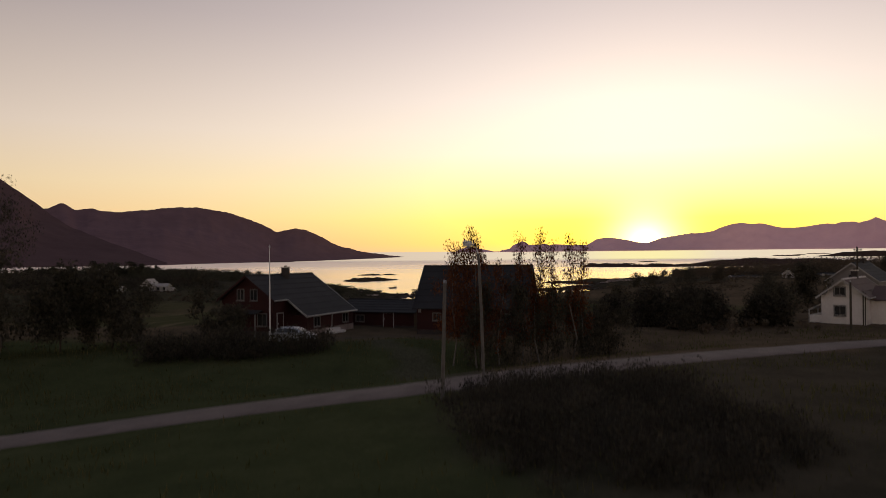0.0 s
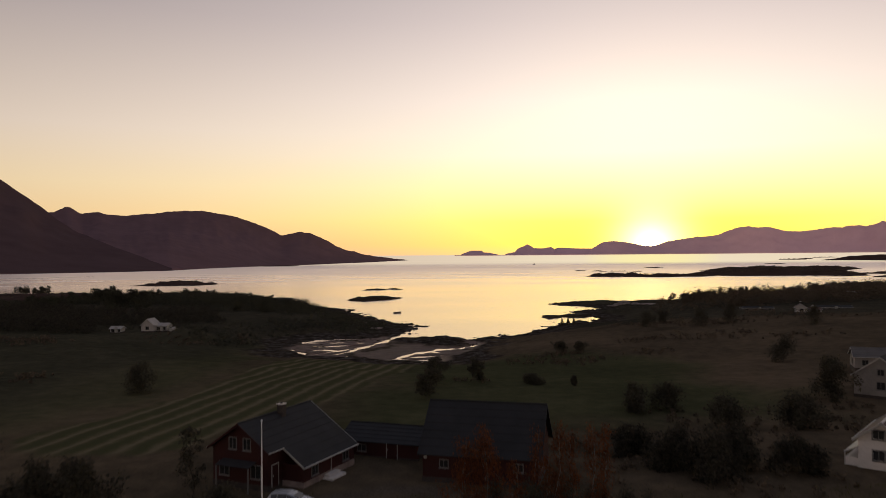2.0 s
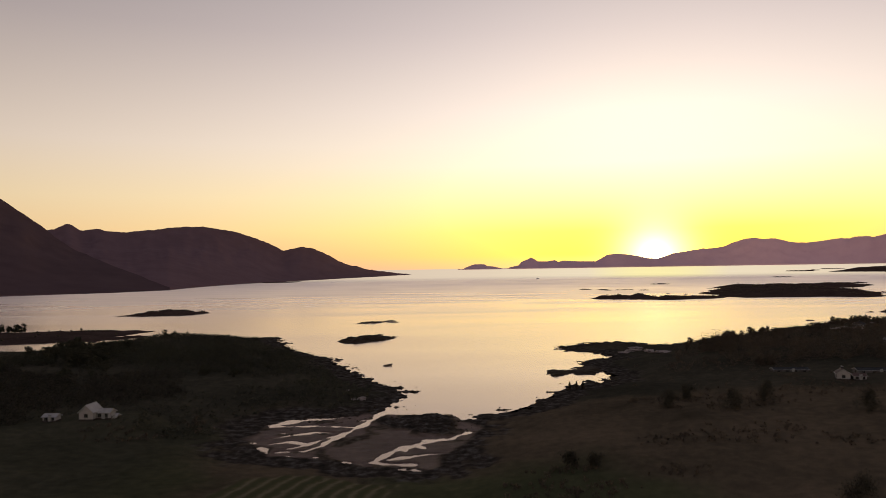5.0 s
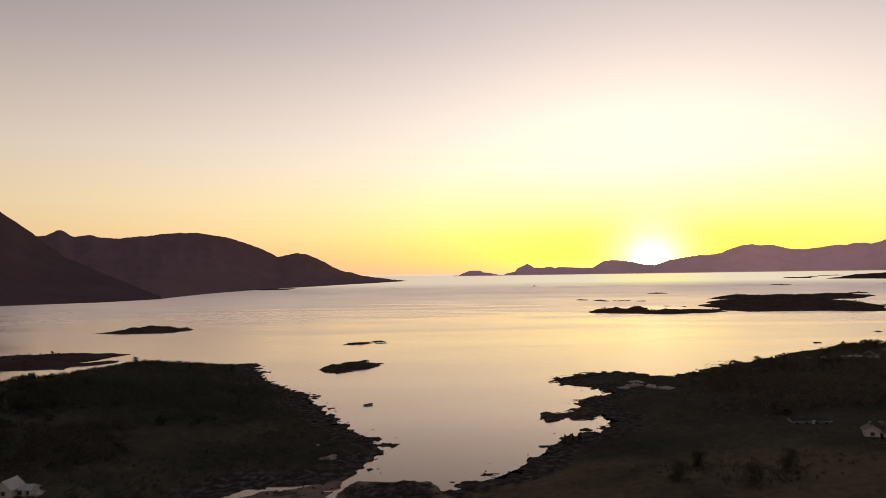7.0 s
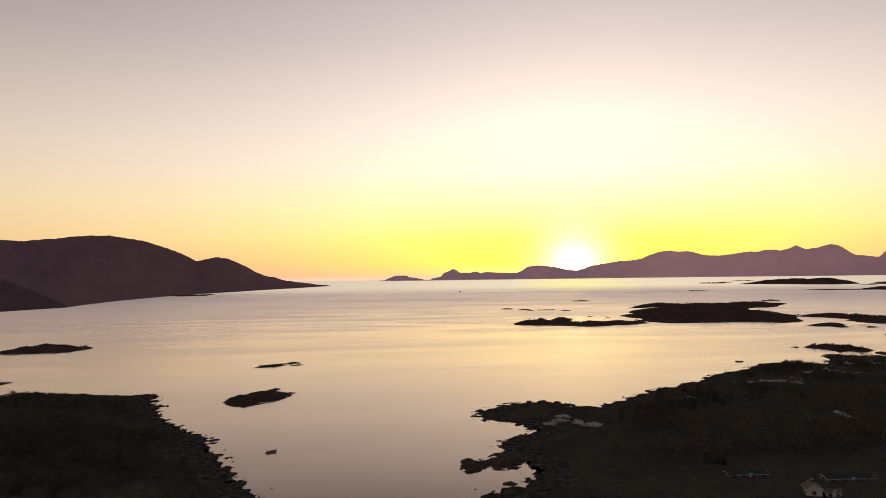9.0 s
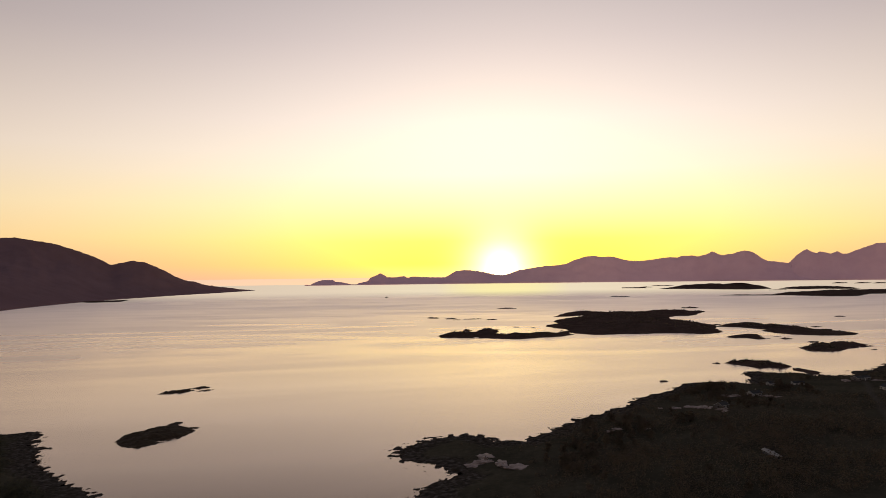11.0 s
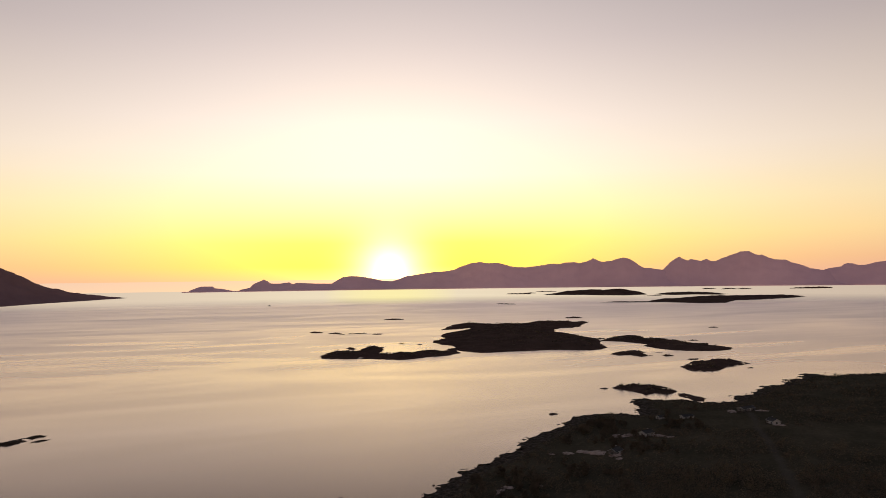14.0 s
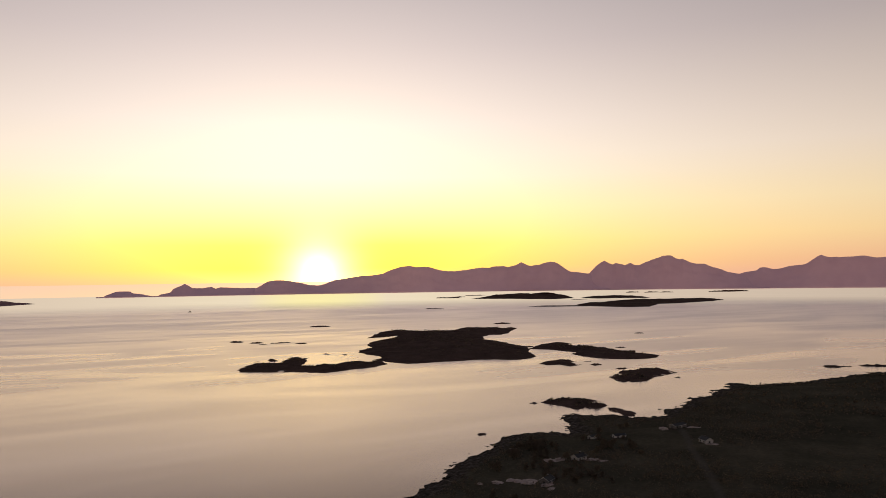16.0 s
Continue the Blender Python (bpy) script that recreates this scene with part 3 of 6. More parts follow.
def land_cover(x, y):
    """Where the lawn and the dark heath lie."""
    lawn = step(inland(x, y, [(-70, 5), (-60, 60), (-26, 72), (-4, 64), (0, 48), (2.6, 30), (5, 22), (8, 5)]) + 3 * fbm(x / 8, y / 8, 96, 3), -3, 4)
    lawn = np.maximum(lawn, 0.6 * step(inland(x, y, [(-200, 130), (-190, 300), (-70, 300), (-52, 225), (-50, 110), (-75, 80)]) + 8 * fbm(x / 20, y / 20, 98, 4), -8, 12))
    lawn = np.maximum(lawn, 0.75 * step(inland(x, y, [(-16, 100), (50, 112), (62, 200), (40, 232), (-12, 222)]) + 10 * fbm(x / 20, y / 20, 99, 4), -10, 12))
    lawn = np.maximum(lawn, step(inland(x, y, [(-24, 38), (-1, 43), (5, 60), (1, 68), (-7, 73), (-22, 70)]) + 1.5 * fbm(x / 4, y / 4, 100, 3), -1.5, 1.5))
    heath = step(y + 30 * fbm(x / 40, y / 40, 97, 4) - 0.12 * np.abs(x) + 45 * step(x, -50, -90) + 25 * step(x, 80, 120), 285, 330)
    heath = np.maximum(heath, 0.8 * step(x, -56, -85) * step(y, 60, 100))
    heath = np.maximum(heath, 0.9 * step(inland(x, y, [(5, -60), (6, 8), (3.4, 19), (1.7, 25), (0.8, 39), (9, 45), (16, 49), (28, 56), (40, 62), (140, 70), (140, -60)]) + 2.5 * fbm(x / 5, y / 5, 94, 4), -2, 2))
    return lawn, heath * 0.9


def ground_at(x, y):
    return float(land_height(np.array([x]), np.array([y]))[0][0])


def build_ground():
    xs = spaced([(-2600, -700, 95), (-700, -330, 12), (-330, -130, 3.2), (-130, -66, 1.3), (-66, 26, 0.75), (26, 150, 1.3), (150, 520, 3.0), (520, 1000, 6), (1000, 2600, 80)])
    ys = spaced([(-2600, -300, 115), (-300, -20, 14), (-20, 120, 1.3), (120, 230, 1.3), (230, 322, 0.75), (322, 700, 2.4), (700, 860, 3)])
    gx, gy = np.meshgrid(xs, ys)
    h, shore, mud, f, path = land_height(gx, gy)
    lawn, heath = land_cover(gx, gy)
    me = grid_mesh("ground", xs, ys, h, GROUND, keep=h > -1.5, attributes={"lawn": lawn, "heath": heath, "shore": shore, "mud": mud, "field": f, "path": path})
    tagged(part("ground", me, GROUND), "dark coastal meadow with mown field, heath and tidal flat", "ground", kind="structure")


build_ground()


def build_road():
    g = Geo()
    pts = []
    line = [Vector((*p, 0)) for p in ROAD_LINE]
    for a, b in zip(line[:-1], line[1:]):
        for k in range(12):
            pts.append(a.lerp(b, k / 12))
    rows = []
    for i in range(1, len(pts) - 1):
        d = (pts[i + 1] - pts[i - 1]).normalized()
        s = Vector((d.y, -d.x, 0))
        rows.append([pts[i] + s * o + Vector((0, 0, float(road_height(pts[i].x)) + c)) for o, c in ((-2.0, -0.15), (-1.6, 0.05), (-0.8, 0.06), (0, 0.11), (0.8, 0.06), (1.6, 0.05), (2.0, -0.15))])
    v = [q for r in rows for q in r]
    f = [(i * 7 + k, (i + 1) * 7 + k, (i + 1) * 7 + k + 1, i * 7 + k + 1) for i in range(len(rows) - 1) for k in range(6)]
    g.put(v, [q[::-1] for q in f])
    tagged(part("road", g, ROAD, smooth=True), "narrow grey gravel road crossing the meadow", "road", kind="structure")


build_road()


# ---- islands ----
ISLES = []


def island(name, outline, top, label, rough=1.0, cell=0.0, slope=0.16, mat=None):
    p = np.array(outline, float)
    lo, hi = p.min(0), p.max(0)
    size = max(hi - lo)
    c = cell or max(1.2, size / 190)
    pad = 6 * c
    xs, ys = np.arange(lo[0] - pad, hi[0] + pad, c), np.arange(lo[1] - pad, hi[1] + pad, c)
    gx, gy = np.meshgrid(xs, ys)
    seed = int(abs(lo[0]) + abs(lo[1])) % 997
    s = max(size / 7, 4)
    fine = max(size / 26, 3)
    d = inland(gx, gy, outline) + fine * 0.28 * rough * fbm(gx / fine, gy / fine, seed, 5, 0.62)
    h = np.where(d > 0, top * (1 - np.exp(-d * slope / top)), np.maximum(d * 0.15, -4)) + step(d, 0, s * 0.4) * top * 0.45 * fbm(gx / s * 1.3, gy / s * 1.3, seed + 5, 5, 0.55)
    h = h + step(d, -c, c) * 0.3 * fbm(gx / (3 * c), gy / (3 * c), seed + 9, 2)
    ISLES.append((xs, ys, h, top))
    me = grid_mesh(name, xs, ys, h, mat or ISLE, keep=h > -0.9)
    if np.hypot(p[:, 0] - MID.x, p[:, 1] - MID.y).max() > NEAR_R:
        co = np.zeros(len(me.vertices) * 3)
        me.vertices.foreach_get("co", co)
        co = co.reshape(-1, 3)
        co = np.stack(drawn_in(co[:, 0], co[:, 1], co[:, 2]), -1)
        me.vertices.foreach_set("co", co.ravel())
    return tagged(part(name, me, mat or ISLE), label, "island", "islets in the fjord")


DARK_ISLE = "low dark heath-covered rocky island in calm water"
island("island", [(236, 1272), (247, 1300), (259, 1322), (274, 1342), (300, 1330), (315, 1338), (322, 1362), (343, 1394), (356, 1404), (360, 1382), (371, 1384), (360, 1365), (354, 1338), (340, 1300), (329, 1282),
                  (344, 1264), (376, 1266), (394, 1286), (416, 1290), (434, 1273), (456, 1280), (446, 1226), (413, 1200), (377, 1191), (357, 1181), (335, 1173), (301, 1207), (263, 1224), (237, 1242)], 6, "long narrow dark rocky island with a low neck", 0.6)
island("island", [(444, 1290), (473, 1318), (475, 1346), (467, 1375), (467, 1420), (475, 1455), (498, 1475), (516, 1500), (525, 1545), (558, 1610), (594, 1655), (640, 1700), (664, 1738), (622, 1716), (583, 1712), (611, 1760),
                  (640, 1815), (672, 1870), (711, 1880), (749, 1876), (781, 1828), (821, 1795), (866, 1850), (932, 1915), (930, 1868), (940, 1815), (966, 1790), (1015, 1840), (1012, 1800), (966, 1745), (905, 1660),
                  (868, 1628), (845, 1640), (806, 1600), (774, 1540), (783, 1500), (775, 1446), (764, 1400), (769, 1368), (749, 1318), (721, 1276), (689, 1202), (662, 1178), (641, 1174), (590, 1206), (543, 1208), (470, 1211)],
       10, "broad dark heath-covered island with ragged shores", 0.5)
island("island", [(742, 1312), (782, 1350), (820, 1385), (860, 1402), (870, 1388), (868, 1362), (846, 1342), (850, 1312), (874, 1302), (860, 1274), (858, 1240), (858, 1204), (876, 1190), (850, 1156), (860, 1138), (857, 1108),
                  (826, 1083), (801, 1080), (780, 1092), (760, 1106), (751, 1130), (748, 1162), (755, 1200), (776, 1218), (773, 1244), (768, 1280)], 5, DARK_ISLE, 0.6)
island("islet", [(636, 1112), (668, 1138), (688, 1136), (704, 1132), (696, 1109), (684, 1100), (681, 1070), (656, 1062), (654, 1086), (638, 1090)], 3.5, DARK_ISLE, 0.6)
island("islet", [(690, 1068), (710, 1072), (706, 1054), (690, 1048)], 2.2, DARK_ISLE, 0.6)
island("islet", [(632, 946), (655, 962), (680, 984), (701, 986), (728, 984), (744, 982), (740, 960), (731, 934), (705, 924), (679, 915), (647, 894), (628, 895), (616, 907)], 6, "humped dark islet with scrub on its back", 0.7)
island("islet", [(457, 830), (470, 838), (486, 840), (503, 838), (511, 822), (512, 806), (505, 785), (492, 773), (478, 777), (464, 782), (464, 800)], 4.5, DARK_ISLE, 0.7)
island("skerry", [(497, 774), (503, 764), (504, 750), (502, 739), (489, 726), (482, 730), (488, 747), (487, 758)], 2.2, "low weedy skerry close to the shore")
island("skerry", [(-81, 588), (-80, 607), (-71, 620), (-61, 627), (-54, 632), (-46, 623), (-38, 621), (-40, 604), (-46, 589), (-56, 576), (-65, 568), (-74, 573)], 2.6, "small dark weed-covered skerry in the bay", 0.5, cell=0.7, mat=WEED_ROCK)
island("skerry", [(-91, 769), (-87, 780), (-79, 787), (-68, 796), (-63, 784), (-70, 772), (-81, 768)], 1.8, "thin flat skerry barely above the water", 0.4, cell=0.7, mat=WEED_ROCK)
island("islet", [(-418, 955), (-402, 1000), (-396, 1036), (-377, 1046), (-335, 1020), (-312, 1002), (-316, 972), (-329, 951), (-351, 945), (-380, 946)], 6, "low grassy islet with a few shrubs", 0.35, cell=1.4)
island("spit", [(-1003, 3760), (-904, 3830), (-803, 4000), (-770, 3620), (-880, 3560)], 2.5, "thin low spit at the foot of the far headland", 0.4, cell=9)
island("spit", [(-620, 690), (-440, 700), (-377, 706), (-346, 716), (-324, 728), (-289, 722), (-266, 712), (-272, 692), (-276, 668), (-283, 652), (-272, 652), (-264, 661), (-256, 666), (-252, 660), (-251, 647), (-256, 637), (-264, 632), (-274, 627),
                (-270, 606), (-283, 613), (-304, 608), (-340, 598), (-420, 590), (-620, 585)], 3.4, "low dark spit of land enclosing a lagoon", 0.5, cell=2.0)
island("skerry", [(52, 398), (51, 408), (53, 420), (56, 424), (62, 421), (68, 429), (77, 438), (83, 420), (74, 402), (65, 402), (62, 406), (57, 400)], 1.2, "weedy rock knoll joined to the beach", 0.6, cell=0.6, mat=WEED_ROCK)
FAR_ISLE = "long flat dark island far out in the fjord"
island("island", [(2288, 4540), (2560, 4780), (2700, 4830), (2960, 5060), (3380, 5600), (3560, 5760), (3560, 5500), (3640, 5620), (3560, 5300), (3017, 4430), (2800, 4080), (2560, 3950), (2470, 4083), (2450, 4300)], 30, DARK_ISLE, 0.6, cell=20)
island("island", [(2850, 4100), (3110, 4230), (3330, 4440), (3400, 4290), (3210, 3840), (3040, 3690), (2960, 3850), (2800, 3830)], 14, FAR_ISLE, 0.6, cell=18)
island("island", [(2088, 3050), (2200, 3140), (2350, 3200), (2520, 3270), (2710, 3450), (2730, 3300), (2960, 3330), (3050, 3220), (3050, 3080), (2810, 2930), (2490, 2820), (2380, 2830), (2140, 2612), (2040, 2632), (2010, 2810), (2000, 2930)],
       11, FAR_ISLE, 0.6, cell=14)
island("skerry", [(1775, 2990), (1880, 3030), (1990, 2955), (2030, 2900), (2010, 2840), (1862, 2908)], 2.5, "thin bare spit of rock beside a far island", 0.5, cell=8)
# bare rocks: middle, half length, half width, turn, height
NEAR_SKERRIES = [(336, 726, 5, 4, 0.4, 1.6), (946, 876, 14, 12, 0.3, 2.8), (960, 868, 12, 5, -0.6, 1.2), (1002, 852, 22, 12, -0.5, 4.0), (700, 900, 4, 3, 0, 1.0), (700, 1006, 10, 7, 0.3, 2.2),
                 (449, 829, 5, 4, 0.3, 1.2), (712, 1098, 6, 4, 0, 1.2), (640, 905, 4, 3, 0, 1.2)]
FJORD_SKERRIES = [(610, 2182, 30, 26, 0.0, 2.5), (320, 1776, 14, 20, 0.2, 3.5), (351, 1728, 15, 14, 0.1, 2.4), (355, 1688, 10, 6, 0.1, 1.5), (394, 1702, 22, 9, 0.1, 2.2), (428, 1664, 12, 12, 0.3, 1.8),
                  (410, 1424, 5, 9, 0.2, 1.4), (434, 1397, 4, 9, 0, 1.8), (308, 1372, 7, 16, 0.1, 5.0), (1138, 1489, 12, 10, 0.0, 2), (891, 1246, 10, 8, 0, 2.0), (768, 1352, 12, 9, 0.4, 2.2),
                  (1074, 1985, 26, 22, 0.2, 4.5)]
FAR_SKERRIES = [(1368, 3080, 26, 60, 0.3, 3), (2370, 4980, 70, 60, 0.5, 8), (2350, 5090, 120, 45, 0.9, 9), (2560, 5260, 90, 40, 0.6, 9), (3100, 6010, 130, 50, 0.3, 10), (4940, 6130, 160, 60, 0.6, 14),
                (5010, 5930, 150, 60, 0.5, 14), (5070, 5790, 140, 60, 0.5, 13), (5700, 5600, 260, 120, 0.0, 26), (2600, 3745, 70, 25, 0.2, 3)]
for sx, sy, la, lb, tilt, tall in NEAR_SKERRIES + FJORD_SKERRIES + FAR_SKERRIES:
    ring = []
    for k in range(9):
        a = k * 2 * math.pi / 9
        u, v = la * math.cos(a), lb * math.sin(a)
        ring.append((sx + u * math.cos(tilt) - v * math.sin(tilt), sy + u * math.sin(tilt) + v * math.cos(tilt)))
    island("skerry", ring, tall, "bare dark skerry awash in the calm sea", cell=max(0.5, la / 16))
island("skerry", [(-60, 632), (-58, 640), (-50, 642), (-52, 634)], 1.2, "thin flat skerry barely above the water", 0.3, cell=0.7, mat=WEED_ROCK)
island("skerry", [(-69, 797), (-60, 805), (-52, 807), (-53, 797), (-61, 791)], 1.5, "thin flat skerry barely above the water", 0.4, cell=0.7, mat=WEED_ROCK)
island("skerry", [(-61, 777), (-55, 785), (-48, 785), (-53, 774)], 1.2, "thin flat skerry barely above the water", 0.4, cell=0.7, mat=WEED_ROCK)


# ---- mountains ----
def mountain(name, crest, shore_r, ridge_r, label, mat, rows=26, wild=1.0, seed=1, back=0.06, sub=6, foot_z=0.0, mapped=True, eye=42.0, skirt=3.0, relief=0.3):
    """A range from its crest line: rows of bearing and angle of height in degrees, with the shore and the crest at the distances given."""
    az = np.array([c[0] for c in crest], float)
    el = np.array([c[1] for c in crest], float)
    a = np.linspace(az[0], az[-1], (len(az) - 1) * sub + 1)
    e = np.interp(a, az, el)
    e = e + 0.03 * wild * fbm(a * 5.0, a * 0 + seed + 0.5, seed + 7, 3) * step(np.minimum(a - az[0], az[-1] - a), 0, 1.0)
    e = e + 0.05 * wild * fbm(a * 1.6, a * 0 + seed, seed, 4) * step(np.minimum(a - az[0], az[-1] - a), 0, 1.5)
    sr = np.interp(a, [q[0] for q in shore_r], [q[1] for q in shore_r])
    rr = np.interp(a, [q[0] for q in ridge_r], [q[1] for q in ridge_r])
    v = []
    ts = np.concatenate([np.linspace(0, 1, rows), [1.0, 1.0 + back, 1.0 + 2.5 * back]])     # the crest twice, so that it stays a sharp edge
    for t in ts:
        r = sr + (rr - sr) * t
        top = eye + rr * np.tan(np.radians(e))
        prof = np.minimum(t, 1) ** 1.15 if t <= 1 else 1 - (t - 1) / back * 0.4
        x, y = MID.x + r * np.sin(np.radians(a)), MID.y + r * np.cos(np.radians(a))
        rel = fbm(a * 0.9 + seed, r * 0 + t * 5.0 + seed, seed + 3, 5, 0.55)
        z = foot_z + np.maximum(top - foot_z, 0) * prof * (1 + (0.32 * relief * rel * t * (1 - t) * 4 if t < 1 else 0))
        if mapped:
            x, y, z = drawn_in(x, y, z)
        v += list(zip(x, y, z))
    n = len(a)
    # a skirt that closes the foot below the water
    v = [(p[0], p[1], p[2] - skirt) for p in v[:n]] + v
    f = [(i * n + k, i * n + k + 1, (i + 1) * n + k + 1, (i + 1) * n + k) for i in range(len(ts)) if i != rows for k in range(n - 1)]
    g = Geo()
    g.v, g.f = [tuple(map(float, p)) for p in v], [q[::-1] for q in f]
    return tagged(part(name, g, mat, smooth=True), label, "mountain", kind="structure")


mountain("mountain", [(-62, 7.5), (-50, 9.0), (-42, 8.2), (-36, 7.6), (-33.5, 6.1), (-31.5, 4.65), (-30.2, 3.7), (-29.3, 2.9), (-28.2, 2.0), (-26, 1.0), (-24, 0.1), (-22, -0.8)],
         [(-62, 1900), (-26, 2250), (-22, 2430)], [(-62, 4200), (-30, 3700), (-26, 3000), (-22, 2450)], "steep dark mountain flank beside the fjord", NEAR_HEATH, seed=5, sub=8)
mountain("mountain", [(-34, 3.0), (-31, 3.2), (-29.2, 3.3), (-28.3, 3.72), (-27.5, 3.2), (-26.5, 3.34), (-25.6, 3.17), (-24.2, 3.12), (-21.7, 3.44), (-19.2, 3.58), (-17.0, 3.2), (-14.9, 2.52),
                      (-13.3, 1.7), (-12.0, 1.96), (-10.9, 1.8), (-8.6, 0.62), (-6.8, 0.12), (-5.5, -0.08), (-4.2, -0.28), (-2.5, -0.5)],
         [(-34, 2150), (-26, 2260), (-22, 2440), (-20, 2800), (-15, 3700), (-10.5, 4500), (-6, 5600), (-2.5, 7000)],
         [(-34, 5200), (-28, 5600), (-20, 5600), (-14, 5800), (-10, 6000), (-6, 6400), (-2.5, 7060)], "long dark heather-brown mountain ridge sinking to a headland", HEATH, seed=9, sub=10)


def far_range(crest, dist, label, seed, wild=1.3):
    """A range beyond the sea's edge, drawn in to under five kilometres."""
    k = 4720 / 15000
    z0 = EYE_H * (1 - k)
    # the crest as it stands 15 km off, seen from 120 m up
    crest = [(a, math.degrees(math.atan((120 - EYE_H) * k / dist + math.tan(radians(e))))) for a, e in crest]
    mountain("mountain", crest, [(-90, dist - 130), (90, dist - 130)], [(-90, dist), (90, dist)], label, HAZED_HEATH, rows=14, wild=wild, seed=seed, back=0.012, sub=9, foot_z=z0, mapped=False, eye=EYE_H, skirt=4.0, relief=0.25)


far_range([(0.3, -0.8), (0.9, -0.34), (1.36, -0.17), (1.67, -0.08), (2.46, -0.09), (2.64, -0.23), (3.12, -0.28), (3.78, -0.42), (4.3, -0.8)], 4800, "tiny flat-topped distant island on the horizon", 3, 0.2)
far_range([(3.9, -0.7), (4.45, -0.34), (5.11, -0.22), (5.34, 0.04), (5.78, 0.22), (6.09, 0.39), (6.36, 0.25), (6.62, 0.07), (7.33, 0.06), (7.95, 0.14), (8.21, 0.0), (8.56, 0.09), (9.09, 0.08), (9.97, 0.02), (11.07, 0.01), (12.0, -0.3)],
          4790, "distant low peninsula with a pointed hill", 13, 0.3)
# Crest lowered around bearing 15: the sun's glare put into the outline.
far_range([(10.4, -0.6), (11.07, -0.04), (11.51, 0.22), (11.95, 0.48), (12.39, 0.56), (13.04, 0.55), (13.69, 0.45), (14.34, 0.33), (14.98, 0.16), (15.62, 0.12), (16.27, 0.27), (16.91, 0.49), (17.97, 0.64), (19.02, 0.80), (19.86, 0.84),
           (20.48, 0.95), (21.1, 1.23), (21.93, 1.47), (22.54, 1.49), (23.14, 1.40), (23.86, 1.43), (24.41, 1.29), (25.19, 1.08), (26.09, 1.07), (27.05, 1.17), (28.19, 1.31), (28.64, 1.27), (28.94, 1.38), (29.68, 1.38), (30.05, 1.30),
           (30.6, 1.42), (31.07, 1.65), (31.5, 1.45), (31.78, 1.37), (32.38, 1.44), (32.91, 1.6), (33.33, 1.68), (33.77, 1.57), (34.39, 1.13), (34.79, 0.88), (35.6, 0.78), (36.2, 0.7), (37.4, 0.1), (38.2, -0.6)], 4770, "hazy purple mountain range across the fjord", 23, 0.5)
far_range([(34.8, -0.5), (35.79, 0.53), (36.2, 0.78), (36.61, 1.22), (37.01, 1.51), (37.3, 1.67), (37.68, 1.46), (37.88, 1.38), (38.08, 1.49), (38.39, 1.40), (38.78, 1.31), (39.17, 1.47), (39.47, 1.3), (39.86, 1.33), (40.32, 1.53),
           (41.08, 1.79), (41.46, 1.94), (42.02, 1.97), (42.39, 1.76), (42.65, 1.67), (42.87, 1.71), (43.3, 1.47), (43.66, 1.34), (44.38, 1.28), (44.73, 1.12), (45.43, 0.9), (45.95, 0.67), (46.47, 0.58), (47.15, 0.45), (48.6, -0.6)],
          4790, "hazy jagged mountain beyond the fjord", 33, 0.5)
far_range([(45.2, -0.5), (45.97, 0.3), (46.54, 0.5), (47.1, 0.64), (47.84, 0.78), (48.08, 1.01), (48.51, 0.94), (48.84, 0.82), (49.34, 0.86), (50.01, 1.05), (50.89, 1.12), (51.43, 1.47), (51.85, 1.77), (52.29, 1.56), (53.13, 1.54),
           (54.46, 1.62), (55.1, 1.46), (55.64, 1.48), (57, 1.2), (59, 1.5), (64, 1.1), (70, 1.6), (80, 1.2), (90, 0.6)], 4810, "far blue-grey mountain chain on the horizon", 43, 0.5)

# ---- buildings ----
def window(parent, m, wide, high, panes=2, sill=True):
    """A casement window; m puts its middle on the wall with local y pointing out."""
    g = Geo()
    t = 0.09
    for x0, x1, z0, z1 in ((-wide / 2 - t, wide / 2 + t, high / 2, high / 2 + t), (-wide / 2 - t, wide / 2 + t, -high / 2 - t, -high / 2),
                           (-wide / 2 - t, -wide / 2, -high / 2, high / 2), (wide / 2, wide / 2 + t, -high / 2, high / 2)):
        g.box(x0, -0.03, z0, x1, 0.06, z1, m)
    win = part("window", g, WINDOW_TRIM, parent)
    for k in range(panes):
        a = -wide / 2 + wide * k / panes
        part("pane", Geo().box(a + 0.03, -0.02, -high / 2 + 0.03, a + wide / panes - 0.03, 0.015, high / 2 - 0.03, m), GLASS, win)
        if k:
            part("mullion", Geo().box(a - 0.03, -0.02, -high / 2, a + 0.03, 0.045, high / 2, m), WINDOW_TRIM, win)
    if sill:
        part("sill", Geo().box(-wide / 2 - 0.14, -0.02, -high / 2 - t - 0.05, wide / 2 + 0.14, 0.13, -high / 2 - t, m), WINDOW_TRIM, win)
    return win


def on_wall(side, along, up, L, W):
    """The pose of something on a wall of a house of length L and width W: side is -x, +x, -y or +y."""
    if side == "-x":
        return pose(-L / 2, along, up, 0, 0, 90)
    if side == "+x":
        return pose(L / 2, along, up, 0, 0, -90)
    if side == "-y":
        return pose(along, -W / 2, up, 0, 0, 180)
    return pose(along, W / 2, up)


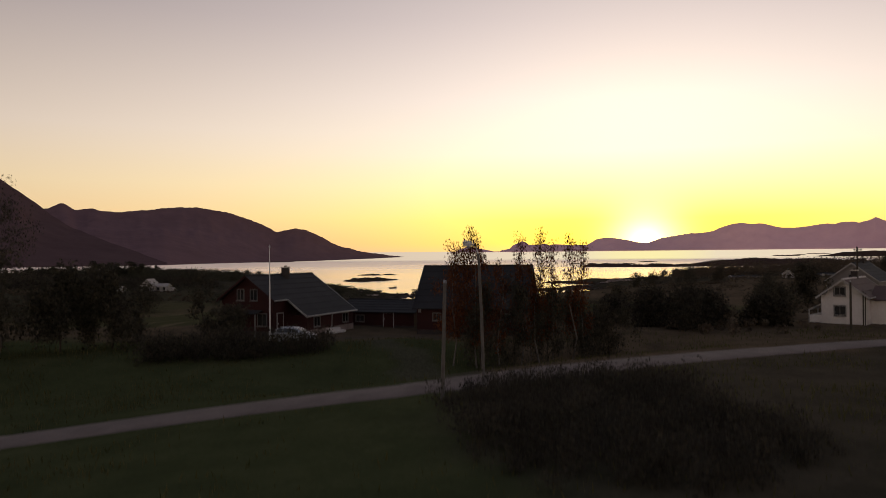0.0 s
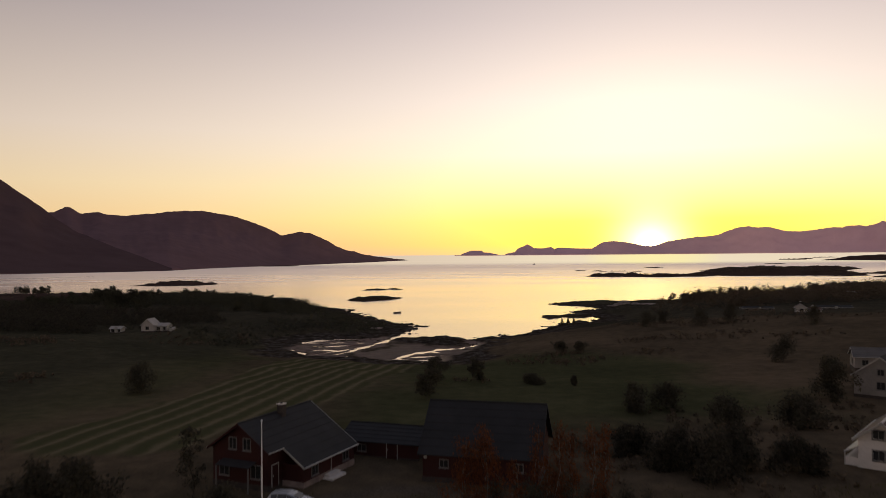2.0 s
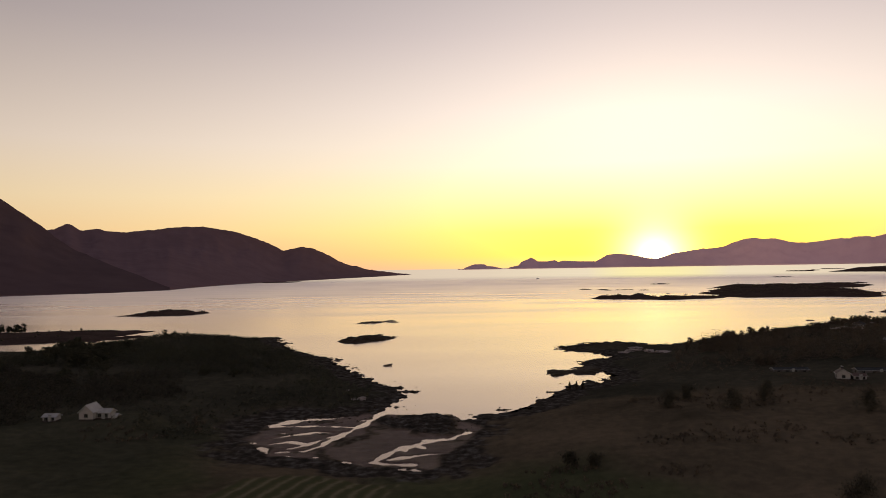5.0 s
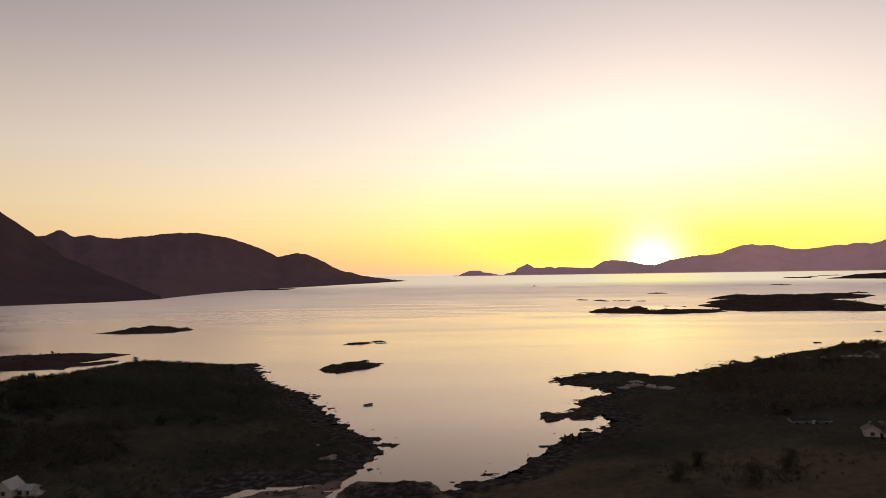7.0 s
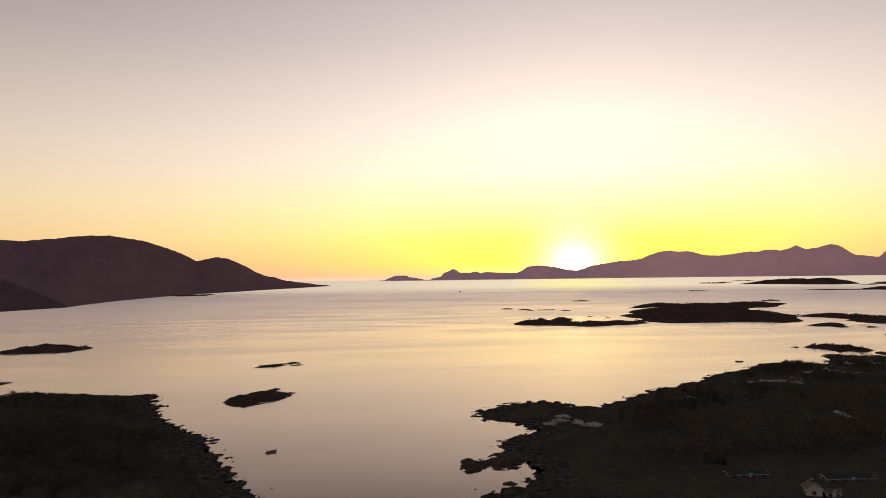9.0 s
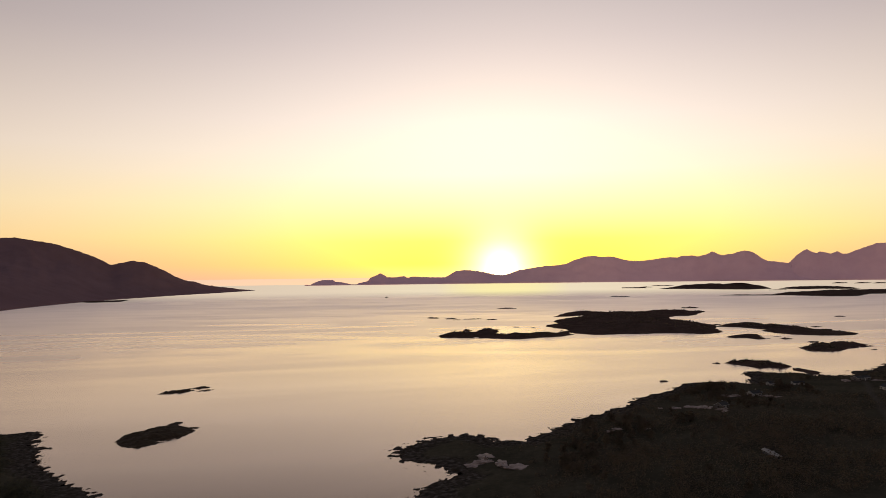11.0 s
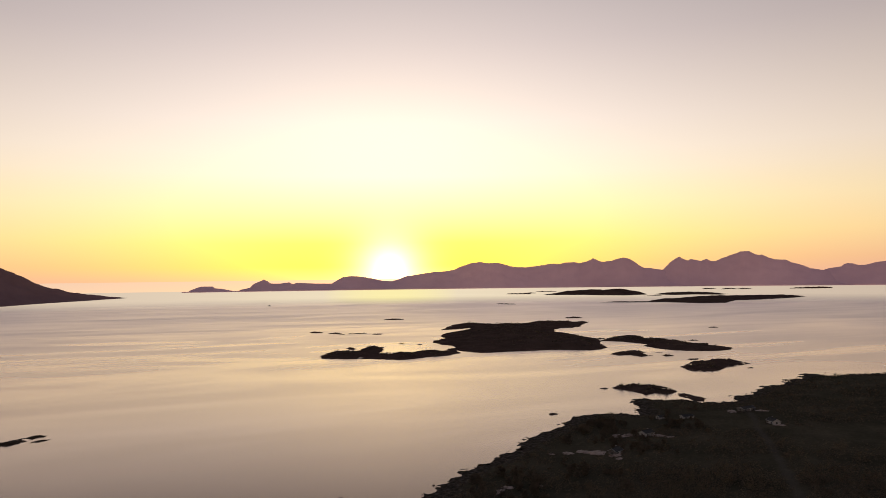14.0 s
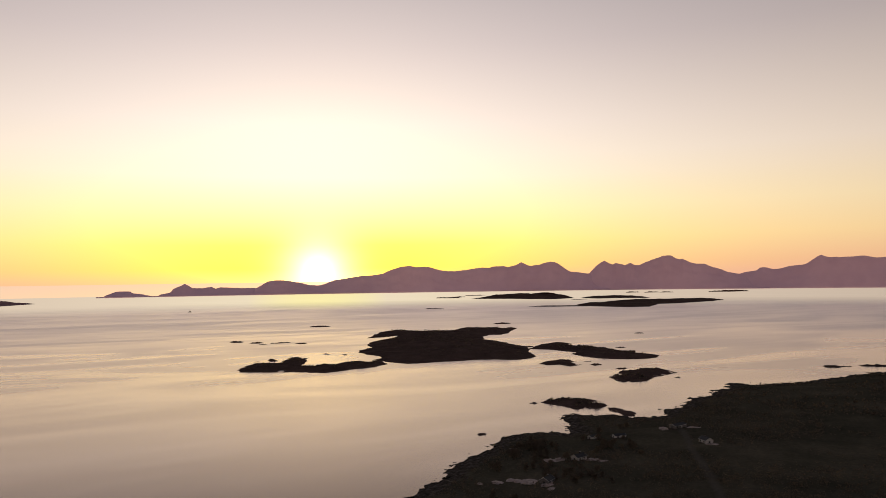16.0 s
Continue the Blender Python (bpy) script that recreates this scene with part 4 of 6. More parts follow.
def shell(parent, L, W, eave, ridge, wall, low=0.0, base=None):
    """Walls with gables, each a mesh of its own."""
    x, y, t = L / 2, W / 2, 0.18
    for s in (-1, 1):
        part("wall", Geo().box(-x, min(s * y, s * (y - t)), low, x, max(s * y, s * (y - t)), eave), wall, parent)
    for s in (-1, 1):
        a, b = min(s * x, s * (x - t)), max(s * x, s * (x - t))
        vs = [(q, p, z) for q in (a, b) for p, z in ((-y + t, low), (y - t, low), (y - t, eave), (0, ridge - 0.1), (-y + t, eave))]
        part("gable_wall", Geo().put(vs, [(4, 3, 2, 1, 0), (5, 6, 7, 8, 9), (0, 1, 6, 5), (1, 2, 7, 6), (2, 3, 8, 7), (3, 4, 9, 8), (4, 0, 5, 9)]), wall, parent)
    part("foundation", Geo().box(-x - 0.04, -y - 0.04, low - 1.2, x + 0.04, y + 0.04, low + 0.25), base or BRICK, parent)


def roof(parent, x0, x1, reach, ridge, slope, mat, trim=TRIM, courses=9, near_trim=None, gutter_end=None, cap=None):
    """Two slopes of a gable roof; reach is how far each runs out from the ridge (to -y and to +y)."""
    for s, out in ((-1, reach[0]), (1, reach[1])):
        if out <= 0:
            continue
        g = Geo()
        n = max(3, int(out * courses / 6))
        prof = []
        for k in range(n):     # overlapping courses, each lip a little proud of the next
            a, b = out * k / n, out * (k + 1) / n
            prof += [(s * a, ridge - slope * a), (s * b, ridge - slope * b + 0.045)]
        prof += [(s * out, ridge - slope * out - 0.08), (0, ridge - 0.1)]
        m = len(prof)
        fs = [(k, (k + 1) % m, m + (k + 1) % m, m + k) for k in range(m)] + [tuple(range(m))[::-1], tuple(range(m, 2 * m))]
        if s > 0:
            fs = [q[::-1] for q in fs]
        g.put([(x, p, z) for x in (x0, x1) for p, z in prof], fs)
        sl = part("roof_slope", g, mat, parent)
        e = ridge - slope * out
        xe = gutter_end if s < 0 and gutter_end is not None else x1
        part("gutter", Geo().tube([(x0, s * (out + 0.07), e), (xe, s * (out + 0.07), e)], [0.07, 0.07], 6), trim, sl)
        for x, paint in ((x0, near_trim or trim), (x1, trim)):
            d = -0.05 if x == x0 else 0.05
            g2 = Geo()
            lo, hi = min(x, x + d), max(x, x + d)
            vs = [(q, s * p, z) for q in (lo, hi) for p, z in ((0, ridge + 0.04), (out + 0.05, e + 0.03), (out + 0.05, e - 0.2), (0, ridge - 0.22))]
            g2.put(vs, [(0, 1, 2, 3), (7, 6, 5, 4), (0, 4, 5, 1), (1, 5, 6, 2), (2, 6, 7, 3), (3, 7, 4, 0)])
            part("bargeboard", g2, paint, sl)
    part("ridge_cap", Geo().tube([(x0, 0, ridge + 0.02), (x1, 0, ridge + 0.02)], [0.1, 0.1], 6), cap or mat, parent)


def chimney(parent, x, y, z0, z1, w=0.34, mat=None):
    c = part("chimney", Geo().box(x - w, y - w, z0, x + w, y + w, z1, bevel=0.02), mat or BRICK, parent)
    part("chimney_cap", Geo().box(x - w - 0.06, y - w - 0.06, z1, x + w + 0.06, y + w + 0.06, z1 + 0.1, bevel=0.02), LEAD, c)
    part("flue", Geo().tube([(x, y, z1 + 0.08), (x, y, z1 + 0.24)], [0.14, 0.13], 8), BRICK, c)


def door(parent, m, wide=0.95, high=2.05, mat=None):
    d = part("door", Geo().box(-wide / 2, -0.02, 0, wide / 2, 0.05, high, m), mat or TRIM, parent)
    part("door_frame", Geo().box(-wide / 2 - 0.1, -0.02, 0, -wide / 2, 0.07, high + 0.1, m).box(wide / 2, -0.02, 0, wide / 2 + 0.1, 0.07, high + 0.1, m).box(-wide / 2, -0.02, high, wide / 2, 0.07, high + 0.1, m), TRIM, d)
    part("door_handle", Geo().box(wide / 2 - 0.14, 0.05, 0.98, wide / 2 - 0.08, 0.1, 1.1, m), STEEL, d)


def red_house():
    L, W, ridge, slope = 11.6, 6.6, 6.3, 0.70
    h = thing("house", pose(-18.2, 82.0, 10.6, 0, 0, 66.5), "dark red wooden house with slate roof and brick chimney", "house")
    eave = ridge - slope * W / 2
    shell(h, L, W, eave - 0.08, ridge, RED, 0.3)
    roof(h, -L / 2 - 0.4, L / 2 + 0.5, (W / 2 + 0.35, W / 2 + 0.35), ridge, slope, ROOF, near_trim=RED, gutter_end=-3.8)
    # the roof runs on over a lower side room
    g = Geo()
    x0, x1, y0, y1 = -3.8, 6.3, W / 2 + 0.3, 6.1
    for k in range(3):
        a, b = y0 + (y1 - y0) * k / 3, y0 + (y1 - y0) * (k + 1) / 3 + 0.05
        g.slab((x1, -a, ridge - slope * a + 0.01), (x0, -a, ridge - slope * a + 0.01), (x0, -b, ridge - slope * b + 0.04), (x1, -b, ridge - slope * b + 0.04), -0.07)
    s = part("side_roof", g, ROOF, h)
    e = ridge - slope * y1
    part("gutter", Geo().tube([(x0, -y1 - 0.06, e), (x1, -y1 - 0.06, e)], [0.09, 0.09], 6), TRIM, s)
    part("bargeboard", Geo().slab((x0 - 0.04, -y0, ridge - slope * y0 + 0.05), (x0 - 0.04, -y1, e + 0.05), (x0 - 0.04, -y1, e - 0.15), (x0 - 0.04, -y0, ridge - slope * y0 - 0.17), 0.05), TRIM, s)
    part("bargeboard", Geo().slab((x1 + 0.0, -y0, ridge - slope * y0 + 0.05), (x1 + 0.0, -y1, e + 0.05), (x1, -y1, e - 0.15), (x1, -y0, ridge - slope * y0 - 0.17), 0.05), TRIM, s)
    room = part("side_room", Geo().box(-3.5, -5.8, 0.5, 5.9, -W / 2, e + 0.1), RED, h)
    part("foundation", Geo().box(-3.55, -5.85, -1.0, 5.95, -W / 2 + 0.1, 0.55), ROCK, room)
    part("steps", Geo().box(-0.3, -7.0, -0.6, 2.4, -5.86, 0.15, bevel=0.03).box(0.0, -6.5, 0.1, 2.1, -5.86, 0.42, bevel=0.03), LIMEWASH, h, "whitewashed steps")
    window(room, pose(-1.6, -5.8, 1.35, 0, 0, 180), 1.1, 0.95)
    window(room, pose(4.2, -5.8, 1.35, 0, 0, 180), 1.1, 0.95)
    part("downpipe", Geo().tube([(1.2, -5.95, e - 0.1), (1.2, -5.9, 0.2)], [0.05, 0.05], 6), TRIM, room)
    for y in (-0.85, 0.85):
        window(h, on_wall("-x", y, 4.3, L, W), 0.8, 1.05)
    for y in (-1.9, 1.9):
        window(h, on_wall("-x", y, 1.75, L, W), 1.1, 1.2)
    window(h, on_wall("+x", 0, 4.2, L, W), 1.0, 1.15)
    for x in (-3.5, 0, 3.2):
        window(h, on_wall("+y", x, 1.8, L, W), 1.15, 1.25)
    door(h, pose(-4.7, -W / 2, 0.3, 0, 0, 180), mat=RED)
    chimney(h, 0.3, -0.45, 5.4, 7.05)
    # veranda roof on the gable
    v = part("porch_roof", Geo().slab((-L / 2 + 0.02, -2.0, 2.75), (-L / 2 + 0.02, 2.0, 2.75), (-L / 2 - 1.3, 2.0, 2.45), (-L / 2 - 1.3, -2.0, 2.45), -0.08), ROOF, h)
    for y in (-1.9, 1.9):
        part("porch_post", Geo().box(-L / 2 - 1.25, y - 0.06, -0.1, -L / 2 - 1.13, y + 0.06, 2.42), WINDOW_TRIM, v)


def red_barn():
    L, W, ridge, slope = 11.6, 9.2, 7.3, 0.9
    h = thing("barn", pose(3.9, 82.3, 10.4, 0, 0, -14), "dark red wooden barn with black slate roof", "barn")
    eave = ridge - slope * W / 2
    shell(h, L, W, eave - 0.08, ridge, RED, 0.25)
    roof(h, -L / 2 - 0.4, L / 2 + 0.4, (W / 2 + 0.4, W / 2 + 0.4), ridge, slope, ROOF, trim=ROOF)
    for x in (-3.6, 3.9):
        window(h, on_wall("-y", x, 1.9, L, W), 0.8, 0.7)
    d = part("barn_door", Geo().box(-1.5, -W / 2 - 0.08, 0.1, 1.5, -W / 2, 2.7), RED, h)
    for k in range(4):
        part("door_brace", Geo().box(-1.45, -W / 2 - 0.12, 0.3 + 0.68 * k, 1.45, -W / 2 - 0.08, 0.42 + 0.68 * k), RED, d)
    window(h, on_wall("+x", 0.0, 4.6, L, W), 0.8, 0.8)
    window(h, on_wall("+x", -2.4, 1.9, L, W), 0.9, 0.8)
    part("junction_box", Geo().box(-L / 2 + 0.15, -W / 2 - 0.2, 2.35, -L / 2 + 0.45, -W / 2, 2.95, bevel=0.02), TRIM, h, "small white box under the eave")


def low_shed():
    L, W, ridge, slope = 9.4, 6.4, 3.3, 0.38
    h = thing("shed", pose(-7.0, 91.0, 10.2, 0, 0, -18), "low dark red shed with a shallow slate roof", "shed")
    shell(h, L, W, ridge - slope * W / 2 - 0.08, ridge, RED, 0.15)
    roof(h, -L / 2 - 0.3, L / 2 + 0.3, (W / 2 + 0.3, W / 2 + 0.3), ridge, slope, ROOF, trim=ROOF)
    door(h, on_wall("-y", 1.5, 0.15, L, W), 1.2, 1.7, RED)
    window(h, on_wall("-y", -2.2, 1.2, L, W), 1.0, 0.7)


def white_house():
    L, W, ridge, slope = 10.5, 4.4, 4.9, 0.76
    h = thing("house", pose(46.8, 83.4, 11.05, 0, 0, 49.2), "white two-storey wooden house with dark tiled roof", "house")
    eave = ridge - slope * W / 2
    shell(h, L, W, eave - 0.08, ridge, WHITE, 0.3, LIMEWASH)
    roof(h, -L / 2 - 0.45, L / 2 + 0.45, (W / 2 + 0.4, W / 2 + 0.4), ridge, slope, ROOF_RED, cap=WHITE)
    window(h, on_wall("-x", 0.35, 3.6, L, W), 1.05, 0.9)
    window(h, on_wall("-x", 0.35, 1.5, L, W), 1.05, 1.0)
    for x in (-2.5, 2.2):
        window(h, on_wall("-y", x, 1.8, L, W), 1.15, 1.2)
        window(h, on_wall("+y", x, 1.8, L, W), 1.15, 1.2)
    part("downpipe", Geo().tube([(-L / 2 - 0.06, -1.9, 3.7), (-L / 2 - 0.06, -1.9, 0.0)], [0.06, 0.06], 6), DARK_BARK, h)
    part("downpipe", Geo().tube([(-L / 2 - 0.04, -W / 2 + 0.1, 3.5), (-L / 2 - 0.04, -W / 2 + 0.1, 0.0)], [0.05, 0.05], 6), DARK_BARK, h)
    chimney(h, 1.2, 0.2, 4.5, 5.7)
    # lean-to with a white roof edge on the far side, wing on the near side
    p = part("lean_to", Geo().box(-L / 2 + 0.1, W / 2, 0.1, 1.5, W / 2 + 1.2, 0.9), WHITE, h)
    part("lean_to_roof", Geo().slab((-L / 2 - 0.2, W / 2 + 1.3, 1.5), (1.8, W / 2 + 1.3, 1.5), (1.8, W / 2, 2.2), (-L / 2 - 0.2, W / 2, 2.2), 0.1), TRIM, p)
    for x in (-L / 2 + 0.1, -1.5, 1.4):
        part("veranda_post", Geo().box(x - 0.06, W / 2 + 1.2, 0.0, x + 0.06, W / 2 + 1.32, 1.55), TRIM, p)
    wing = part("wing", Geo().box(-L / 2 + 2.0, -W / 2 - 5.5, 0.0, 3.6, -W / 2, 2.6), WHITE, h)
    part("wing_roof", Geo().slab((-L / 2 + 1.6, -W / 2 - 5.8, 2.6), (-L / 2 + 1.6, -W / 2, 2.6), (-0.8, -W / 2, 4.0), (-0.8, -W / 2 - 5.8, 4.0), -0.1)
         .slab((-0.8, -W / 2 - 5.8, 4.0), (-0.8, -W / 2, 4.0), (4.0, -W / 2, 2.6), (4.0, -W / 2 - 5.8, 2.6), -0.1), ROOF_RED, wing)
    part("wing_gable", Geo().put([(-L / 2 + 2.0, -W / 2 - 5.5, 2.55), (3.6, -W / 2 - 5.5, 2.55), (-0.8, -W / 2 - 5.5, 3.85), (-L / 2 + 2.0, -W / 2 - 5.35, 2.55), (3.6, -W / 2 - 5.35, 2.55), (-0.8, -W / 2 - 5.35, 3.85)],
                                 [(0, 1, 2), (5, 4, 3), (0, 3, 4, 1), (1, 4, 5, 2), (2, 5, 3, 0)]), WHITE, wing)
    window(wing, pose(-L / 2 + 2.0, -W / 2 - 2.6, 1.6, 0, 0, 90), 1.2, 1.1)


def plain_house(x, y, turn, L, W, eave, ridge, wall, roof_mat, label, wins=2, stack=True, name="house", sunk=0.0, category="house"):
    z = ground_at(x, y) - sunk
    h = thing(name, pose(x, y, z, 0, 0, turn), label, category)
    slope = (ridge - eave) / (W / 2)
    shell(h, L, W, eave - 0.08, ridge, wall, 0.2)
    roof(h, -L / 2 - 0.35, L / 2 + 0.35, (W / 2 + 0.3, W / 2 + 0.3), ridge, slope, roof_mat)
    for k in range(wins):
        a = L * ((k + 0.5) / wins - 0.5)
        window(h, on_wall("-y", a, eave * 0.55, L, W), 1.1, 1.1)
        window(h, on_wall("+y", a, eave * 0.55, L, W), 1.1, 1.1)
    window(h, on_wall("-x", 0, eave * 0.55, L, W), 1.1, 1.1)
    if ridge > 5:
        window(h, on_wall("-x", 0, eave + 0.4, L, W), 0.9, 0.9)
    door(h, on_wall("-y", L * 0.05, 0.2, L, W))
    if stack:
        chimney(h, L * 0.1, 0, ridge - 0.6, ridge + 0.7)
    return h


red_house()
red_barn()
low_shed()
white_house()
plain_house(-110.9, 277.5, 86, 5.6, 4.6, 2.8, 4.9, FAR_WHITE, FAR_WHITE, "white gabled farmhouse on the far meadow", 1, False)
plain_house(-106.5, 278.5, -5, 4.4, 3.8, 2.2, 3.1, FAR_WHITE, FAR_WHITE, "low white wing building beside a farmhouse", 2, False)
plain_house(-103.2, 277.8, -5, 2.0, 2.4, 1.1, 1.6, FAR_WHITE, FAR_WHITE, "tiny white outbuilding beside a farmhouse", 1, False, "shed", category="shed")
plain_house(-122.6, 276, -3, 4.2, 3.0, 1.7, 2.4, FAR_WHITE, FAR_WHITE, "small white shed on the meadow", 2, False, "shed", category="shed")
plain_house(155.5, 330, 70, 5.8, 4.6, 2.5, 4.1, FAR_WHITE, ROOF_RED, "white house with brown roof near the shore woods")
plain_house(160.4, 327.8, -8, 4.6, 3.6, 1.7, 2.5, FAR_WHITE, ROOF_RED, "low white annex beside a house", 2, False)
plain_house(147, 356, -4, 14.0, 4.6, 1.9, 2.6, GREY_WALL, ROOF, "long low pale boathouse among scrub", 4, False, "shed", sunk=1.0, category="shed")
plain_house(176, 343, -6, 16.0, 5.5, 1.9, 2.7, GREY_WALL, ROOF, "long low pale farm shed among scrub", 4, False, "shed", sunk=1.1, category="shed")
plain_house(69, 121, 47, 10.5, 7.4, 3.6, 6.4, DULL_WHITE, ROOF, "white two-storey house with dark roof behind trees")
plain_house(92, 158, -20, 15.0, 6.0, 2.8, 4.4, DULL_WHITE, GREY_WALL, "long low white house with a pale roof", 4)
plain_house(236, 434, 80, 14.0, 2.4, 1.7, 2.2, GREY_WALL, DULL_WHITE, "long narrow shed with a pale roof in dark scrub", 3, False, "shed", category="shed")
plain_house(290, 562, 30, 8.0, 5.5, 2.4, 4.0, GREY_WALL, ROOF, "grey wooden cabin near the shore rocks")
plain_house(337, 597, 15, 9.0, 5.5, 2.4, 4.0, FAR_WHITE, ROOF, "pale cabin near the shore rocks")
plain_house(440, 592, 80, 8.0, 6.0, 2.6, 4.4, FAR_WHITE, ROOF, "white cabin on the dark headland")
plain_house(463, 644, 10, 14.0, 6.0, 2.4, 3.6, GREY_WALL, ROOF, "long grey boathouse on the headland", 3, False)
plain_house(387, 650, 10, 6.0, 4.0, 2.0, 3.2, FAR_WHITE, ROOF, "small white boathouse by the shore", 1, False, "shed", category="shed")
plain_house(404, 641, -5, 9.0, 4.5, 2.0, 3.2, FAR_WHITE, ROOF, "low pale boathouse by the shore", 2, False, "shed", category="shed")


# ---- poles, lamp, car, boats ----
def flagpole():
    x, y = -15.3, 64.6
    z = ground_at(x, y)
    p = thing("flagpole", pose(x, y, z), "slender white flagpole standing in the lawn", "flagpole")
    part("pole", Geo().tube([(0, 0, -0.3), (0, 0, 3.0), (0, 0, 8.7)], [0.085, 0.07, 0.035], 10), PALE, p)
    part("base_bracket", Geo().box(-0.16, -0.1, -0.2, -0.08, 0.1, 1.1, bevel=0.01).box(0.08, -0.1, -0.2, 0.16, 0.1, 1.1, bevel=0.01), STEEL, p)
    part("finial", Geo().tube([(0, 0, 8.66), (0, 0, 8.72), (0, 0, 8.8), (0, 0, 8.86)], [0.03, 0.08, 0.08, 0.02], 10), PALE, p)


def street_lamp():
    x, y = 2.1, 41.4
    z = ground_at(x, y)
    p = thing("street_lamp", pose(x, y, z), "grey wooden street lamp post with a frosted head, unlit", "street lamp")
    top = 18.9 - z
    part("post", Geo().tube([(0.15, 0, -0.5), (0.05, 0, top * 0.5), (-0.1, 0, top)], [0.10, 0.088, 0.075], 10), POLE, p)
    part("arm", Geo().tube([(-0.1, 0, top - 0.15), (-0.22, 0, top + 0.3), (-0.55, 0, top + 0.5)], [0.04, 0.035, 0.03], 8), STEEL, p)
    head = part("lamp_head", Geo().tube([(-0.35, 0, top + 0.45), (-0.5, 0, top + 0.52), (-0.85, 0, top + 0.6), (-1.0, 0, top + 0.6)], [0.06, 0.13, 0.16, 0.06], 10), STEEL, p)
    part("lamp_glass", Geo().tube([(-0.45, 0, top + 0.42), (-0.6, 0, top + 0.45), (-0.85, 0, top + 0.5), (-0.98, 0, top + 0.55)], [0.05, 0.14, 0.15, 0.04], 10), LENS, head)


def wire_pole():
    x, y = 0.0, 35.3
    z = ground_at(x, y)
    p = thing("utility_pole", pose(x, y, z), "bare grey wooden pole by the road", "pole")
    top = 17.5 - z
    part("post", Geo().tube([(-0.1, 0, -0.5), (0, 0, top * 0.5), (0.08, 0, top)], [0.10, 0.092, 0.082], 10), POLE, p)
    part("cap", Geo().tube([(0.08, 0, top - 0.01), (0.08, 0, top + 0.06)], [0.12, 0.02], 10), STEEL, p)


def stay_post():
    x, y = 41.3, 74.3
    p = thing("post", pose(x, y, ground_at(x, y)), "plain dark wooden post near the white house", "post")
    part("shaft", Geo().tube([(0, 0, -0.5), (0, 0, 2.5), (0, 0, 4.8)], [0.12, 0.11, 0.09], 10), DARK_BARK, p)
    part("cap", Geo().tube([(0, 0, 4.79), (0, 0, 4.86)], [0.11, 0.03], 10), STEEL, p)


def power_pole():
    x, y = 55.2, 97.6
    p = thing("utility_pole", pose(x, y, ground_at(x, y), 0, 0, 20), "dark wooden utility pole with a crossarm between the houses", "pole")
    part("post", Geo().tube([(0, 0, -0.5), (0, 0, 5), (0, 0, 9.2)], [0.14, 0.12, 0.09], 10), DARK_BARK, p)
    for z in (8.85, 7.6):
        arm = part("crossarm", Geo().box(-0.7, -0.14, z - 0.12, 0.7, -0.04, z), DARK_BARK, p)
        for k in (-0.6, 0.6):
            part("insulator", Geo().tube([(k, -0.09, z), (k, -0.09, z + 0.07), (k, -0.09, z + 0.18)], [0.04, 0.07, 0.04], 8), LENS, arm)


